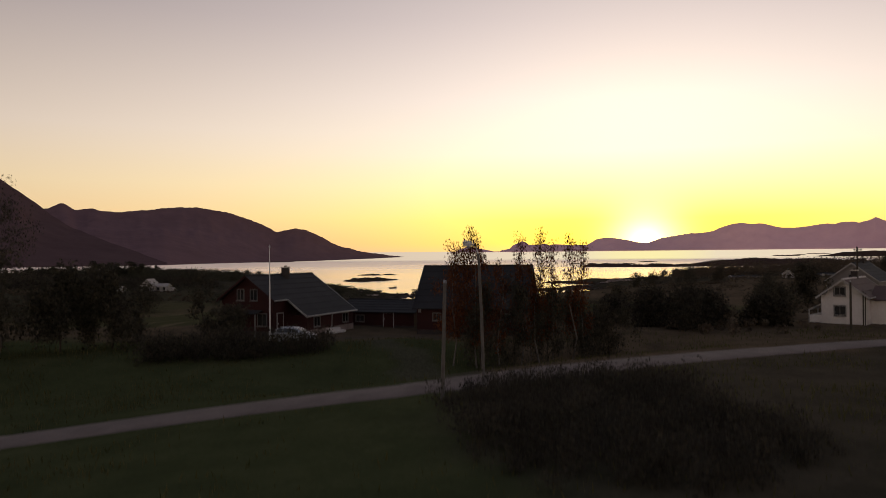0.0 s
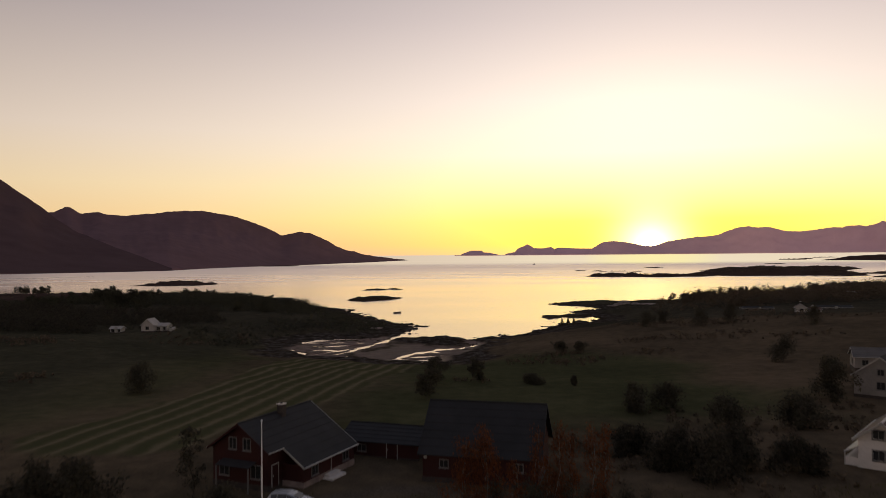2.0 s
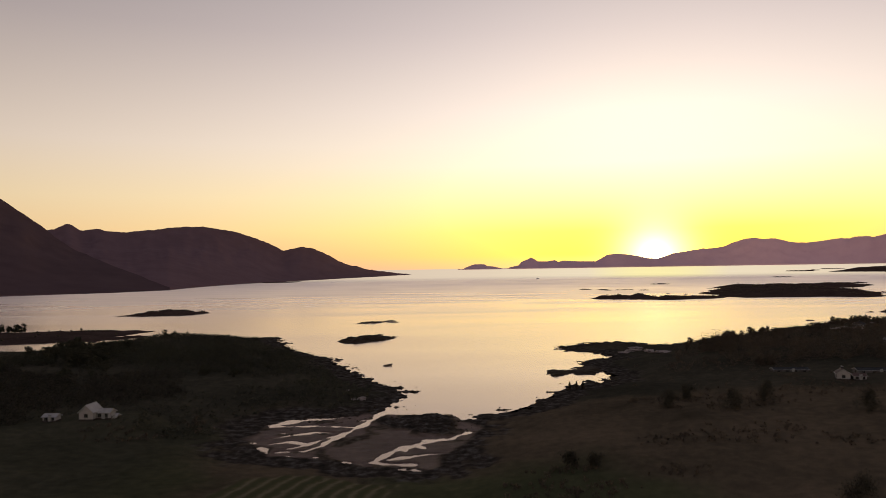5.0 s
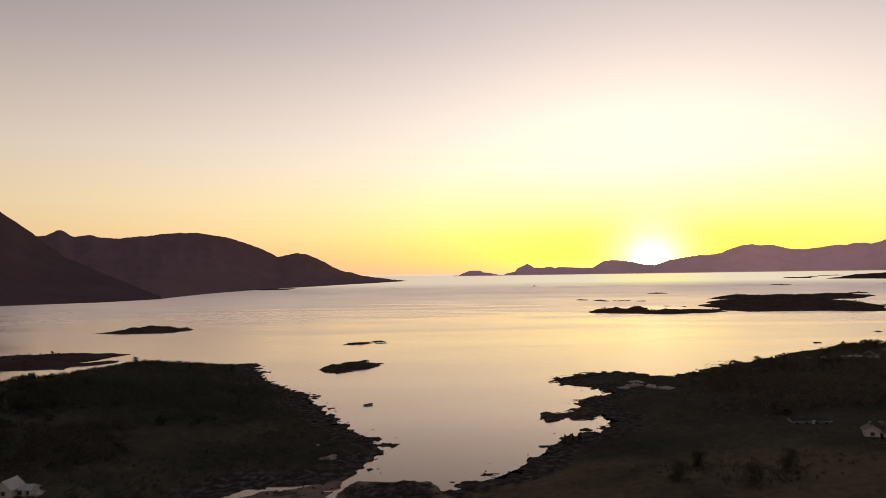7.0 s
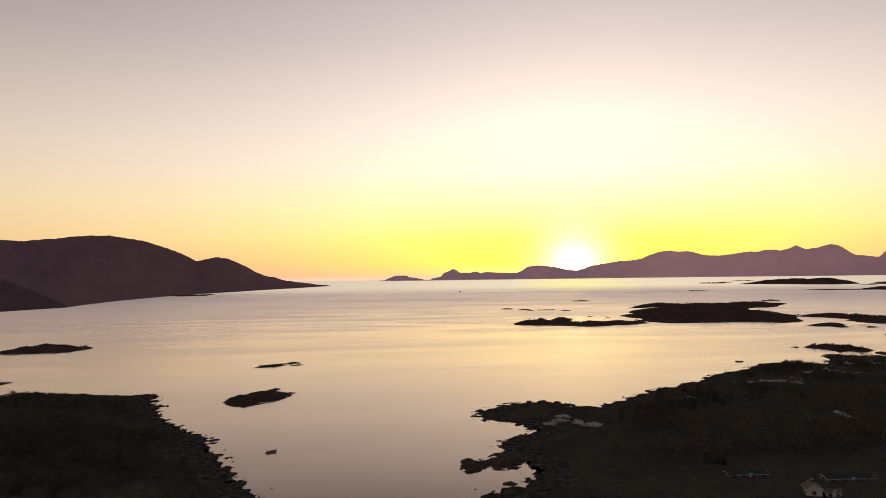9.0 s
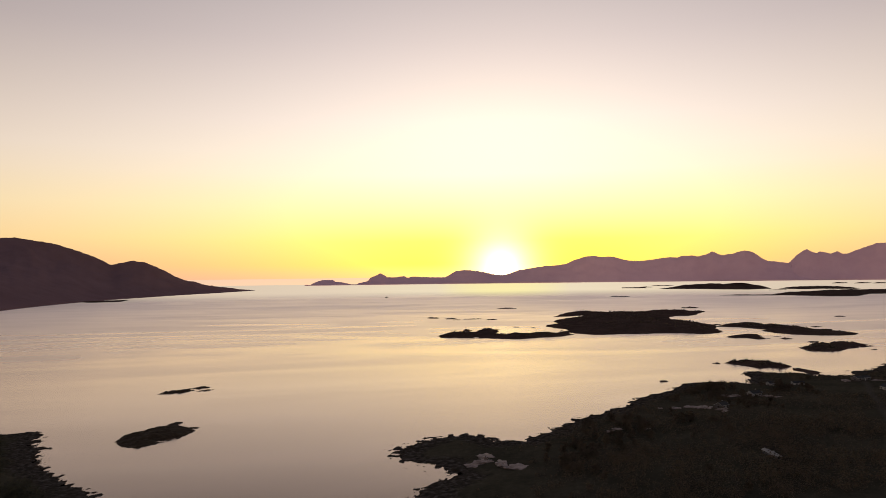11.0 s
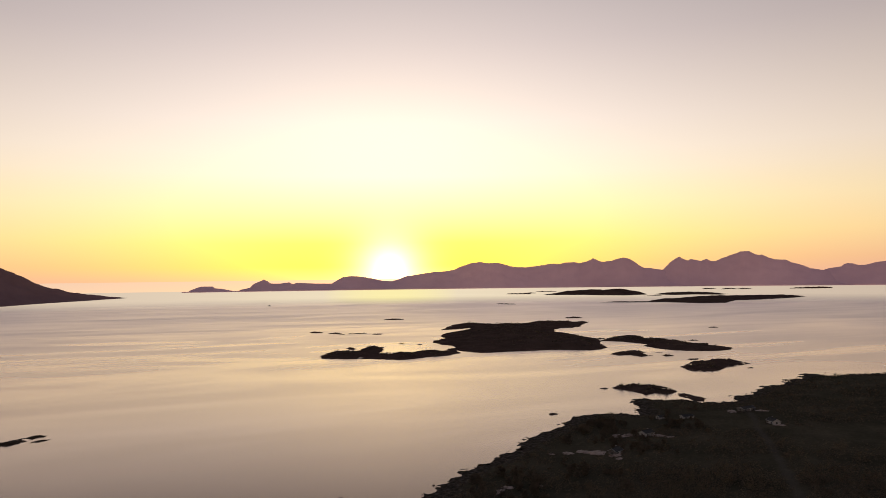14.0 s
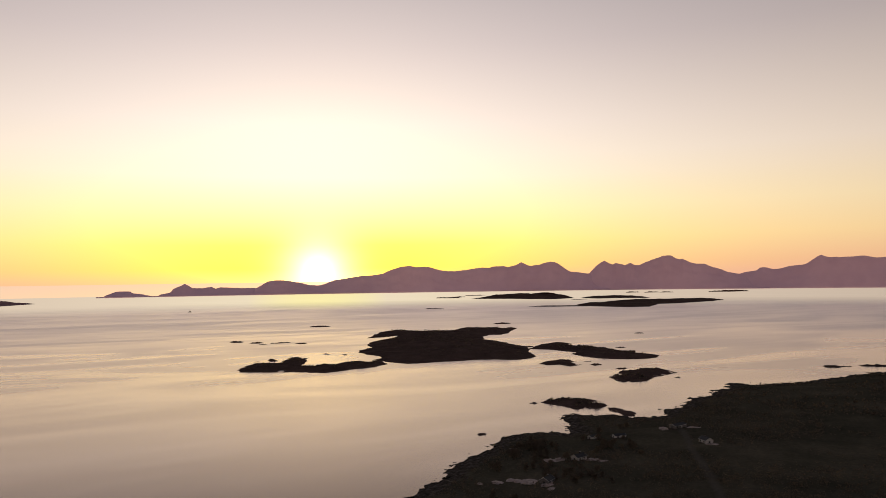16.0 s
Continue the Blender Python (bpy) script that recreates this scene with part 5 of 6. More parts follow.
def parked_car():
    x, y = -14.4, 71.0
    z = ground_at(x, y)
    c = thing("car", pose(x, y, z, 0, 0, -12), "small silver hatchback parked by the red house", "car")
    # cross-sections along the length: x, half width, sill, belt, and the roof with its half width
    secs = [(-2.0, 0.70, 0.42, 0.78, 0.80, 0.55), (-1.92, 0.80, 0.28, 0.92, 1.02, 0.58), (-1.6, 0.84, 0.22, 0.95, 1.38, 0.60), (-0.9, 0.85, 0.20, 0.95, 1.48, 0.63), (0.0, 0.85, 0.20, 0.94, 1.47, 0.63),
            (0.55, 0.85, 0.20, 0.93, 1.34, 0.60), (1.1, 0.84, 0.20, 0.92, 0.97, 0.62), (1.6, 0.82, 0.22, 0.82, 0.86, 0.58), (1.95, 0.74, 0.28, 0.66, 0.70, 0.50), (2.05, 0.64, 0.38, 0.55, 0.58, 0.45)]
    v = []
    for sx, w2, lo, belt, top, rw in secs:
        ring = [(w2 * 0.9, lo), (w2, lo + 0.15), (w2, belt - 0.06), (w2 * 0.96, belt), (rw, top - 0.05), (rw * 0.8, top)]
        v += [(sx, a, b) for a, b in ring] + [(sx, -a, b) for a, b in ring[::-1]]
    n = 12
    f = [(i * n + k, i * n + (k + 1) % n, (i + 1) * n + (k + 1) % n, (i + 1) * n + k) for i in range(len(secs) - 1) for k in range(n)]
    f += [tuple(range(n))[::-1], tuple((len(secs) - 1) * n + k for k in range(n))]
    body = part("body", Geo().put(v, f), CAR, c, smooth=False)
    for s in (-1, 1):
        for a, b, za, zb in ((-1.5, -0.95, 1.28, 1.36), (-0.88, -0.05, 1.37, 1.37), (0.03, 0.62, 1.37, 1.18)):
            q = [(a, s * 0.845, 0.98), (b, s * 0.845, 0.98), (b, s * 0.672, zb), (a, s * 0.672, za)]
            part("side_window", Geo().slab(*(q if s < 0 else q[::-1]), 0.02), GLASS, c)
        part("mirror", Geo().box(0.62, min(s * 0.86, s * 1.02), 0.94, 0.76, max(s * 0.86, s * 1.02), 1.08, bevel=0.02), CAR, c)
        part("headlight", Geo().box(1.78, min(s * 0.42, s * 0.74), 0.6, 2.0, max(s * 0.42, s * 0.74), 0.74, bevel=0.03), LENS, c)
        part("tail_light", Geo().box(-2.0, min(s * 0.55, s * 0.78), 0.72, -1.9, max(s * 0.55, s * 0.78), 0.95, bevel=0.02), RED, c)
    part("windscreen", Geo().slab((1.08, -0.6, 1.0), (1.08, 0.6, 1.0), (0.6, 0.54, 1.33), (0.6, -0.54, 1.33), 0.02), GLASS, c)
    part("rear_window", Geo().slab((-1.95, 0.56, 1.03), (-1.95, -0.56, 1.03), (-1.66, -0.54, 1.34), (-1.66, 0.54, 1.34), 0.02), GLASS, c)
    for wx in (-1.25, 1.3):
        for s in (-1, 1):
            t = part("tyre", Geo().tube([(wx, s * 0.68, 0.31), (wx, s * 0.70, 0.31), (wx, s * 0.86, 0.31), (wx, s * 0.88, 0.31)], [0.26, 0.31, 0.31, 0.26], 18), TYRE, c)
            part("rim", Geo().tube([(wx, s * 0.86, 0.31), (wx, s * 0.885, 0.31)], [0.19, 0.17], 12), STEEL, t)


def boat(x, y, turn, k, label, cabin=False):
    b = thing("boat", pose(x, y, 0, 0, 0, turn), label, "boat")
    secs = [(-2.2, 0.75, 0.0, 0.55), (-1.0, 0.95, -0.12, 0.55), (0.6, 0.95, -0.12, 0.6), (1.8, 0.6, -0.05, 0.75), (2.6, 0.06, 0.3, 0.9)]
    v = []
    for sx, w2, keel, rim in secs:
        v += [(sx * k, a * k, c * k) for a, c in ((-w2, rim), (-w2 * 0.8, keel + 0.12), (0, keel - 0.08), (w2 * 0.8, keel + 0.12), (w2, rim), (w2 * 0.86, rim), (w2 * 0.66, keel + 0.22), (0, keel + 0.12), (-w2 * 0.66, keel + 0.22), (-w2 * 0.86, rim))]
    n = 10
    f = [(i * n + j, (i + 1) * n + j, (i + 1) * n + (j + 1) % n, i * n + (j + 1) % n) for i in range(len(secs) - 1) for j in range(n)]
    f += [tuple(range(n)), tuple((len(secs) - 1) * n + j for j in range(n))[::-1]]
    part("hull", Geo().put(v, f), HULL, b)
    for sx in (-1.4, 0.2):
        part("thwart", Geo().box((sx - 0.14) * k, -0.8 * k, 0.32 * k, (sx + 0.14) * k, 0.8 * k, 0.37 * k), HULL, b)
    if cabin:
        c = part("wheelhouse", Geo().box(-1.2 * k, -0.6 * k, 0.4 * k, 0.4 * k, 0.6 * k, 1.7 * k, bevel=0.05), TRIM, b)
        part("mast", Geo().tube([(-0.4 * k, 0, 1.6 * k), (-0.4 * k, 0, 3.0 * k)], [0.06 * k, 0.03 * k], 6), POLE, c)


flagpole()
street_lamp()
wire_pole()
stay_post()
power_pole()
parked_car()
boat(-30.9, 447.0, 35, 1.1, "small open rowing boat moored in the bay")
boat(415, 3540, 150, 3.2, "small fishing boat far out on the fjord", True)

# ---- plants ----
def quads_mesh(name, centres, sizes, mat, seed, flat=0.5):
    """Many small leaf-like pieces, each a bent quad, in one mesh."""
    rng = np.random.default_rng(seed)
    n = len(centres)
    a = rng.normal(size=(n, 3))
    a[:, 2] *= flat
    a /= np.linalg.norm(a, axis=1)[:, None]
    b = np.cross(a, rng.normal(size=(n, 3)))
    b /= np.linalg.norm(b, axis=1)[:, None]
    c = np.cross(a, b) * 0.25
    s = np.asarray(sizes)[:, None]
    co = np.stack([centres - a * s, centres - b * s * 0.55 + c * s, centres + a * s, centres + b * s * 0.55 + c * s], 1).reshape(-1, 3)
    me = bpy.data.meshes.new(name)
    me.vertices.add(4 * n)
    me.vertices.foreach_set("co", co.ravel())
    me.loops.add(4 * n)
    me.loops.foreach_set("vertex_index", np.arange(4 * n, dtype=np.int32))
    me.polygons.add(n)
    me.polygons.foreach_set("loop_start", np.arange(0, 4 * n, 4, dtype=np.int32))
    me.update(calc_edges=True)
    me.materials.append(mat)
    return me


def tree(x, y, tall, spread, label, seed, leaves=1500, leaf=0.16, mat=None, bark=None, stem=0.3, weep=0.0, thick=0.014, lean=0.0, name="tree"):
    """A tapered trunk with limbs and an uneven crown of leaves round the limbs."""
    rng = np.random.default_rng(seed)
    t = thing(name, pose(x, y, ground_at(x, y), 0, 0, rng.uniform(0, 360)), label, "tree")
    g = Geo()
    top = Vector((lean * tall, rng.normal() * 0.03 * tall, tall))
    path = [Vector((0, 0, -0.3))] + [top * k + Vector((rng.normal(), rng.normal(), 0)) * 0.02 * tall for k in (0.2, 0.45, 0.7)] + [top]
    r0 = tall * thick
    g.tube(path, [r0, r0 * 0.8, r0 * 0.55, r0 * 0.32, r0 * 0.06], 7)
    anchors = []
    limbs = int(10 + tall * 1.6)
    for k in range(limbs):
        h = stem + (0.97 - stem) * (k + rng.random()) / limbs
        base = top * h
        ang = rng.uniform(0, 2 * math.pi)
        shape = math.sin(min(1, (1.02 - h) / (1.02 - stem)) * math.pi * 0.62 + 0.35)
        out = spread * shape * rng.uniform(0.55, 1.12)
        tip = base + Vector((math.cos(ang) * out, math.sin(ang) * out, out * rng.uniform(0.25, 0.75) - weep * out))
        mid = base.lerp(tip, 0.5) + Vector((0, 0, 0.12 * out + weep * out * 0.4))
        g.tube([base, mid, tip], [r0 * 0.28, r0 * 0.16, r0 * 0.03], 5, cap=False)
        for q in range(5):
            u = rng.uniform(0.25, 1.05)
            anchors.append((base.lerp(mid, u * 2) if u < 0.5 else mid.lerp(tip, u * 2 - 1)) + Vector(rng.normal(size=3)) * 0.10 * spread)
    anchors = np.array([tuple(q) for q in anchors])
    pick = rng.integers(0, len(anchors), leaves)
    sd = np.array([0.13, 0.13, 0.12 + 0.25 * weep]) * max(spread, tall * 0.16)
    cen = anchors[pick] + rng.normal(size=(leaves, 3)).clip(-1.6, 1.6) * sd
    cen[:, 2] = np.maximum(cen[:, 2], 0.15)
    part("trunk", g, bark or DARK_BARK, t)
    part("crown", quads_mesh("crown", cen, rng.uniform(0.6, 1.25, leaves) * leaf, mat or GARDEN_LEAF, seed), None, t)
    return t


def spruce(x, y, tall, seed):
    rng = np.random.default_rng(seed)
    t = thing("spruce", pose(x, y, ground_at(x, y)), "small dark spruce at the water's edge", "tree", "spruces by the cove")
    part("trunk", Geo().tube([(0, 0, -0.2), (0, 0, tall)], [0.1, 0.02], 6), DARK_BARK, t)
    n = 900
    h = rng.random(n) ** 0.8
    r = (1.03 - h) * tall * 0.42 * rng.uniform(0.3, 1.0, n)
    a = rng.uniform(0, 2 * math.pi, n)
    cen = np.stack([r * np.cos(a), r * np.sin(a), 0.25 + h * tall - 0.3 * r], -1)
    part("crown", quads_mesh("crown", cen, rng.uniform(0.12, 0.25, n), LEAF, seed), None, t)


# broad garden trees beside the red house
GARDEN = "broad dark leafy garden tree on the lawn"
tree(-30.6, 58.5, 5.7, 2.7, GARDEN, 1, 9000, 0.15, stem=0.26, weep=0.5)
tree(-27.2, 60.0, 5.6, 2.7, GARDEN, 2, 9000, 0.15, stem=0.26, weep=0.5)
tree(-31.0, 50.5, 12.2, 3.6, "tall sparse tree at the meadow's edge", 4, 3400, 0.09, stem=0.12)
tree(-36.0, 57.0, 7.5, 3.8, "bushy dark tree at the meadow's edge", 5, 8000, 0.15, stem=0.05)
tree(-24.3, 74, 6.4, 1.4, "slim garden tree behind the hedge", 6, 1300, 0.14, stem=0.1)
tree(-18.6, 63.5, 2.8, 2.5, "rounded garden bush beside the house", 7, 3200, 0.14, stem=0.08)
# birches across the road
for k, (bx, by, bt, sp) in enumerate(((2.6, 57.6, 10.5, 1.7), (0.7, 58.0, 9.6, 1.7), (6.1, 58.2, 10.4, 0.8), (7.7, 58.4, 10.7, 0.85), (8.8, 59.6, 9.9, 0.75), (10.5, 60.0, 10.3, 0.85), (11.8, 61.0, 9.7, 0.75), (4.4, 57.4, 8.6, 1.0), (7.1, 59.2, 8.2, 0.9))):
    b = tree(bx, by, bt, sp, "slender young birch with thin reddish autumn leaves", 20 + k, 3600 if sp > 1.2 else 1500, 0.092, BIRCH_LEAF, BARK, stem=0.22, weep=0.5, thick=0.008, lean=0.0, name="birch")
    b["group"] = "birches by the road"
for k, (bx, by, bt) in enumerate(((3.0, 57.8, 6.2), (5.6, 58.2, 6.4), (8.4, 59.4, 5.4), (11.2, 61.0, 5.0), (14.2, 62.6, 4.0))):
    tree(bx, by, bt, 2.1, "dense dark willow among the roadside birches", 50 + k, 5200, 0.10, stem=0.04, weep=0.4)
# lone trees on the meadow
tree(-2.5, 146, 5.0, 2.4, "dark round bush at the edge of the hay field", 40, 1800, 0.2, stem=0.06)
tree(-3.9, 131.5, 4.3, 2.4, "dark round tree at the edge of the hay field", 41, 2000, 0.2, stem=0.06)
tree(5.4, 150, 3.9, 2.1, "dark round bush on the meadow", 42, 1600, 0.2, stem=0.06)
tree(33.0, 221, 3.0, 2.6, "dark bush near the shore meadow", 43, 1500, 0.22, stem=0.06)
tree(38.5, 219, 2.8, 2.4, "dark bush near the shore meadow", 44, 1400, 0.22, stem=0.06)
for k, (tx, ty, tt, ts) in enumerate(((23.0, 82, 2.8, 3.2), (26.5, 77.5, 3.4, 3.6), (30.5, 82.5, 3.0, 3.0), (20.5, 88, 2.4, 2.8), (35, 79.5, 2.4, 2.6), (45, 101, 3.4, 3.4), (58, 117, 5.6, 3.0), (95, 140, 10.0, 3.8), (104, 170, 9.0, 3.4), (120, 185, 8.0, 3.2), (100, 158, 8.0, 3.4))):
    tree(tx, ty, tt, ts, "leafy dark tree standing among the houses", 60 + k, 5000, 0.18, HEDGE_LEAF if k < 5 else GARDEN_LEAF, stem=0.03, weep=0.4)
for k, (tx, ty, tt, ts) in enumerate(((75, 285, 4.4, 3.4), (86, 300, 4.2, 3.0), (93, 276, 5.6, 3.6), (108, 287, 6.0, 3.2), (126, 261, 5.6, 3.4), (28, 115, 3.2, 2.8), (33, 117, 3.4, 2.6), (37, 104, 3.2, 3.0), (-57, 140, 4.6, 3.0),
                                      (79, 179, 5.0, 3.4), (16.8, 152, 1.2, 2.2), (24.2, 148, 1.6, 0.7))):
    tree(tx, ty, tt, ts, "dark leafy tree standing alone on the meadow", 140 + k, 3600, 0.16, GARDEN_LEAF, stem=0.05, weep=0.4)


def stand(x, y):
    """Height of the ground or, out in the water, of the spit by the lagoon."""
    xs, ys, h, top = ISLES[12]
    i, j = int((y - ys[0]) / (ys[1] - ys[0])), int((x - xs[0]) / (xs[1] - xs[0]))
    there = float(h[i, j]) if 0 <= i < len(ys) and 0 <= j < len(xs) else -9.0
    return max(ground_at(x, y), there)


def woodland(label, group, seed, spots):
    """Small birches and alders in loose clumps: five grown trees, and copies of them turned and scaled."""
    rng = np.random.default_rng(seed)
    first = []
    for k, (x, y, tall) in enumerate(spots):
        if k < 5:
            t = tree(x, y, (6.4, 5.2, 7.0, 5.8, 4.8)[k], (2.4, 2.3, 2.2, 2.7, 2.1)[k], label, seed + k, 1000, 0.285, WEST_LEAF if seed % 2 else LEAF, stem=0.1, weep=0.25, thick=0.012)
            t["group"] = group
            first.append(t)
        else:
            c = tall / 6.0
            copy_thing(first[k % 5], pose(x, y, stand(x, y) - 0.2, 0, 0, rng.uniform(0, 360)) @ Matrix.Diagonal((c * rng.uniform(1.1, 1.8), c * rng.uniform(1.1, 1.8), c, 1)))


def wooded(box, count, seed, allow, tall):
    """Spots for trees inside box, where allow() is above a random number, clear of buildings and tracks."""
    rng = np.random.default_rng(seed)
    x, y = rng.uniform(box[0], box[1], 6000), rng.uniform(box[2], box[3], 6000)
    h, shore, mud, f, path = land_height(x, y)
    ok = (rng.random(6000) < allow(x, y, inland(x, y, LAND))) & (h > 1.2) & (path < 0.1)
    for px, py, pz, pr in PADS + CABIN_PADS:
        ok &= np.hypot(x - px, y - py) > pr
    t = tall[0] + (tall[1] - tall[0]) * rng.random(6000) * (0.5 + 0.5 * np.clip(0.5 + fbm(x / 40, y / 40, seed, 2), 0, 1))
    return [(float(a), float(b), float(c)) for a, b, c in zip(x[ok], y[ok], t[ok])][:count]


CABIN_PADS = [(147, 356, 0, 9), (176, 343, 0, 10), (236, 434, 0, 10), (290, 562, 0, 8), (337, 597, 0, 8), (440, 592, 0, 8), (463, 644, 0, 11), (387, 650, 0, 7), (404, 641, 0, 8), (161, 328, 0, 6)]
woodland("small dark birch in the woods along the eastern shore", "birches in the eastern shore woods", 800,
         wooded((140, 440, 370, 690), 150, 811, lambda x, y, d: np.clip(0.1 + 1.5 * fbm(x / 32, y / 32, 208, 3), 0, 1) * step(d, 5, 12) * step(d, 130, 60), (3.4, 6.0)))
woodland("dark alder in the woods on the western rise", "alders on the western rise", 851,
         [(-195 + 15 * math.sin(2.4 * k), 452 + 9 * math.cos(1.7 * k), 5.4 + k % 4 * 0.7) for k in range(16)] + [(-388 + 11 * math.sin(2.4 * k), 688 + 6 * math.cos(1.7 * k), 4.6 + k % 4 * 0.7) for k in range(13)] + [(-336, 714, 2.8)] + [(-178 + 12 * math.sin(2.1 * k), 401 + 8 * math.cos(1.3 * k), 5.0 + k % 4 * 0.8) for k in range(14)]
         + wooded((-260, -60, 330, 620), 70, 821, lambda x, y, d: np.clip(0.05 + 1.4 * fbm(x / 36, y / 36, 207, 3), 0, 1) * step(d, 6, 16), (3.0, 5.4)))
for k, (sx, sy, st) in enumerate(((54.5, 358, 3.2), (57.5, 358.5, 3.6), (60.5, 360, 3.0))):
    spruce(sx, sy, st, 90 + k)


def thicket(name, label, box, count, seed, allow, tall=(1.0, 3.2), leaves=34, leaf=0.42, mat=None, clear=4.0):
    """Scrub that nobody could count: clumps of leaves on the ground inside box where allow() is above a random number."""
    rng = np.random.default_rng(seed)
    x, y = rng.uniform(box[0], box[1], count), rng.uniform(box[2], box[3], count)
    h, shore, mud, f, path = land_height(x, y)
    d = inland(x, y, LAND)
    ok = (rng.random(count) < allow(x, y, d)) & (h > 0.9) & (f < 0.2) & (near_line(x, y, ROAD_LINE) > clear) & (path < 0.2)
    for px, py, pz, pr in PADS:
        ok &= np.hypot(x - px, y - py) > pr * 0.95
    x, y, h = x[ok], y[ok], h[ok]
    n = len(x)
    t = rng.uniform(tall[0], tall[1], n) * (0.6 + 0.8 * np.clip(0.5 + 0.5 * fbm(x / 30, y / 30, seed + 2, 3), 0, 1))
    u = rng.normal(size=(n, leaves, 3))
    u /= np.linalg.norm(u, axis=2)[:, :, None]
    u *= rng.random((n, leaves, 1)) ** 0.4
    r = t * rng.uniform(0.45, 0.8, n)
    cen = np.stack([x[:, None] + u[:, :, 0] * r[:, None], y[:, None] + u[:, :, 1] * r[:, None], h[:, None] + t[:, None] * (0.48 + 0.52 * u[:, :, 2])], -1).reshape(-1, 3)
    size = np.repeat(leaf * (0.5 + 0.5 * t / tall[1]), leaves) * rng.uniform(0.6, 1.3, n * leaves)
    me = quads_mesh(name, cen, size, mat or LEAF, seed)
    return tagged(part(name, me, None), label, "scrub", kind="stuff")


thicket("scrub", "dense dark willow and birch scrub along the west shore", (-420, -30, 268, 645), 17000, 101,
        lambda x, y, d: np.clip(0.6 + 1.4 * fbm(x / 45, y / 45, 201, 4) + 0.9 * step(d, 45, 8) + 0.5 * step(y, 480, 560), 0.0, 1) * step(d, 1.5, 7), (0.6, 2.6), 21, 0.36, WEST_LEAF)
thicket("scrub", "dense dark woods and scrub on the east shore", (60, 620, 290, 830), 22000, 102,
        lambda x, y, d: np.clip(0.5 + 1.5 * fbm(x / 50, y / 50, 202, 4) + 0.8 * step(d, 60, 15) * step(x, 130, 200), 0.0, 1) * step(d, 1.5, 7) * (0.06 + 0.94 * step(x / y, 0.25, 0.31)), (0.7, 3.0), 20, 0.37)
thicket("woods", "dark birch woods on the western rise", (-215, -75, 380, 520), 1500, 107,
        lambda x, y, d: np.clip(0.55 + 0.9 * fbm(x / 35, y / 35, 207, 3), 0, 1) * step(d, 12, 30), (2.2, 5.0), 70, 0.36, WEST_LEAF)
thicket("woods", "dark trees and bushes round a white farmhouse", (-220, -90, 255, 375), 2600, 110,
        lambda x, y, d: step(inland(x, y, [(-215, 360), (-118, 368), (-98, 318), (-116, 294), (-132, 294), (-130, 264), (-165, 266), (-200, 300)]) + 9 * fbm(x / 16, y / 16, 210, 3), -5, 5), (1.2, 3.8), 42, 0.36, HEDGE_LEAF)
thicket("woods", "dark birch woods along the eastern shore", (104, 420, 376, 560), 3000, 108,
        lambda x, y, d: np.clip(0.62 + 0.8 * fbm(x / 40, y / 40, 208, 3), 0, 1) * step(d, 14, 34) * step(y, 560, 470) * (1 - step(y, 440, 480) * step(x, 195, 160)) * step(x / y, 0.26, 0.32), (2.8, 7.4), 72, 0.43)
CLUMPS = [(24, 203, 7), (33, 197, 8), (31, 219, 6), (62, 241, 6), (84, 243, 11), (107, 226, 8), (57, 211, 6), (5, 154, 4), (98, 286, 14), (74, 300, 9), (-150, 215, 14), (-132, 232, 10), (-88, 150, 8), (-96, 262, 9), (-75, 285, 8), (29, 82, 10), (24, 92, 8), (43, 100, 10), (58, 113, 6), (38, 112, 7), (52, 96, 5)]
thicket("scrub", "scattered dark bushes over the meadow", (-160, 180, 60, 330), 16000, 103,
        lambda x, y, d: np.clip(-0.35 + 1.5 * sum(np.exp(-(((x - cx) / (cr * 1.5)) ** 2 + ((y - cy) / cr) ** 2)) for cx, cy, cr in CLUMPS), 0.0, 0.95), (0.4, 1.7), 30, 0.27)
thicket("scrub", "dark scrub over the far eastern headland", (600, 1000, 300, 820), 5000, 104,
        lambda x, y, d: np.clip(0.4 + 1.2 * fbm(x / 60, y / 60, 204, 4), 0.05, 1) * step(d, 1.5, 7), (1.0, 3.5), 18, 0.7)
thicket("hedge_scrub", "dark overgrown hedge round the garden lawn", (-22.5, -9.5, 51, 63), 1100, 105,
        lambda x, y, d: step(np.abs((y - 54.5) - (x + 22) * 0.42 + 0.8 * fbm(x / 4, y / 4, 205, 3)), 2.4, 0.4), (0.6, 2.1), 60, 0.11, HEDGE_LEAF)
thicket("roadside_scrub", "dark willow scrub and tall weeds below the road", (-1, 16, 18, 42), 1700, 106,
        lambda x, y, d: step(inland(x, y, [(0.5, 37.5), (1.3, 27), (3.2, 21.6), (8.4, 20.8), (13, 25), (13.5, 40), (8, 41)]) + 1.5 * fbm(x / 3, y / 3, 206, 3), -1.0, 1.0) * 0.6, (0.5, 1.7), 110, 0.085, HEDGE_LEAF, clear=2.4)


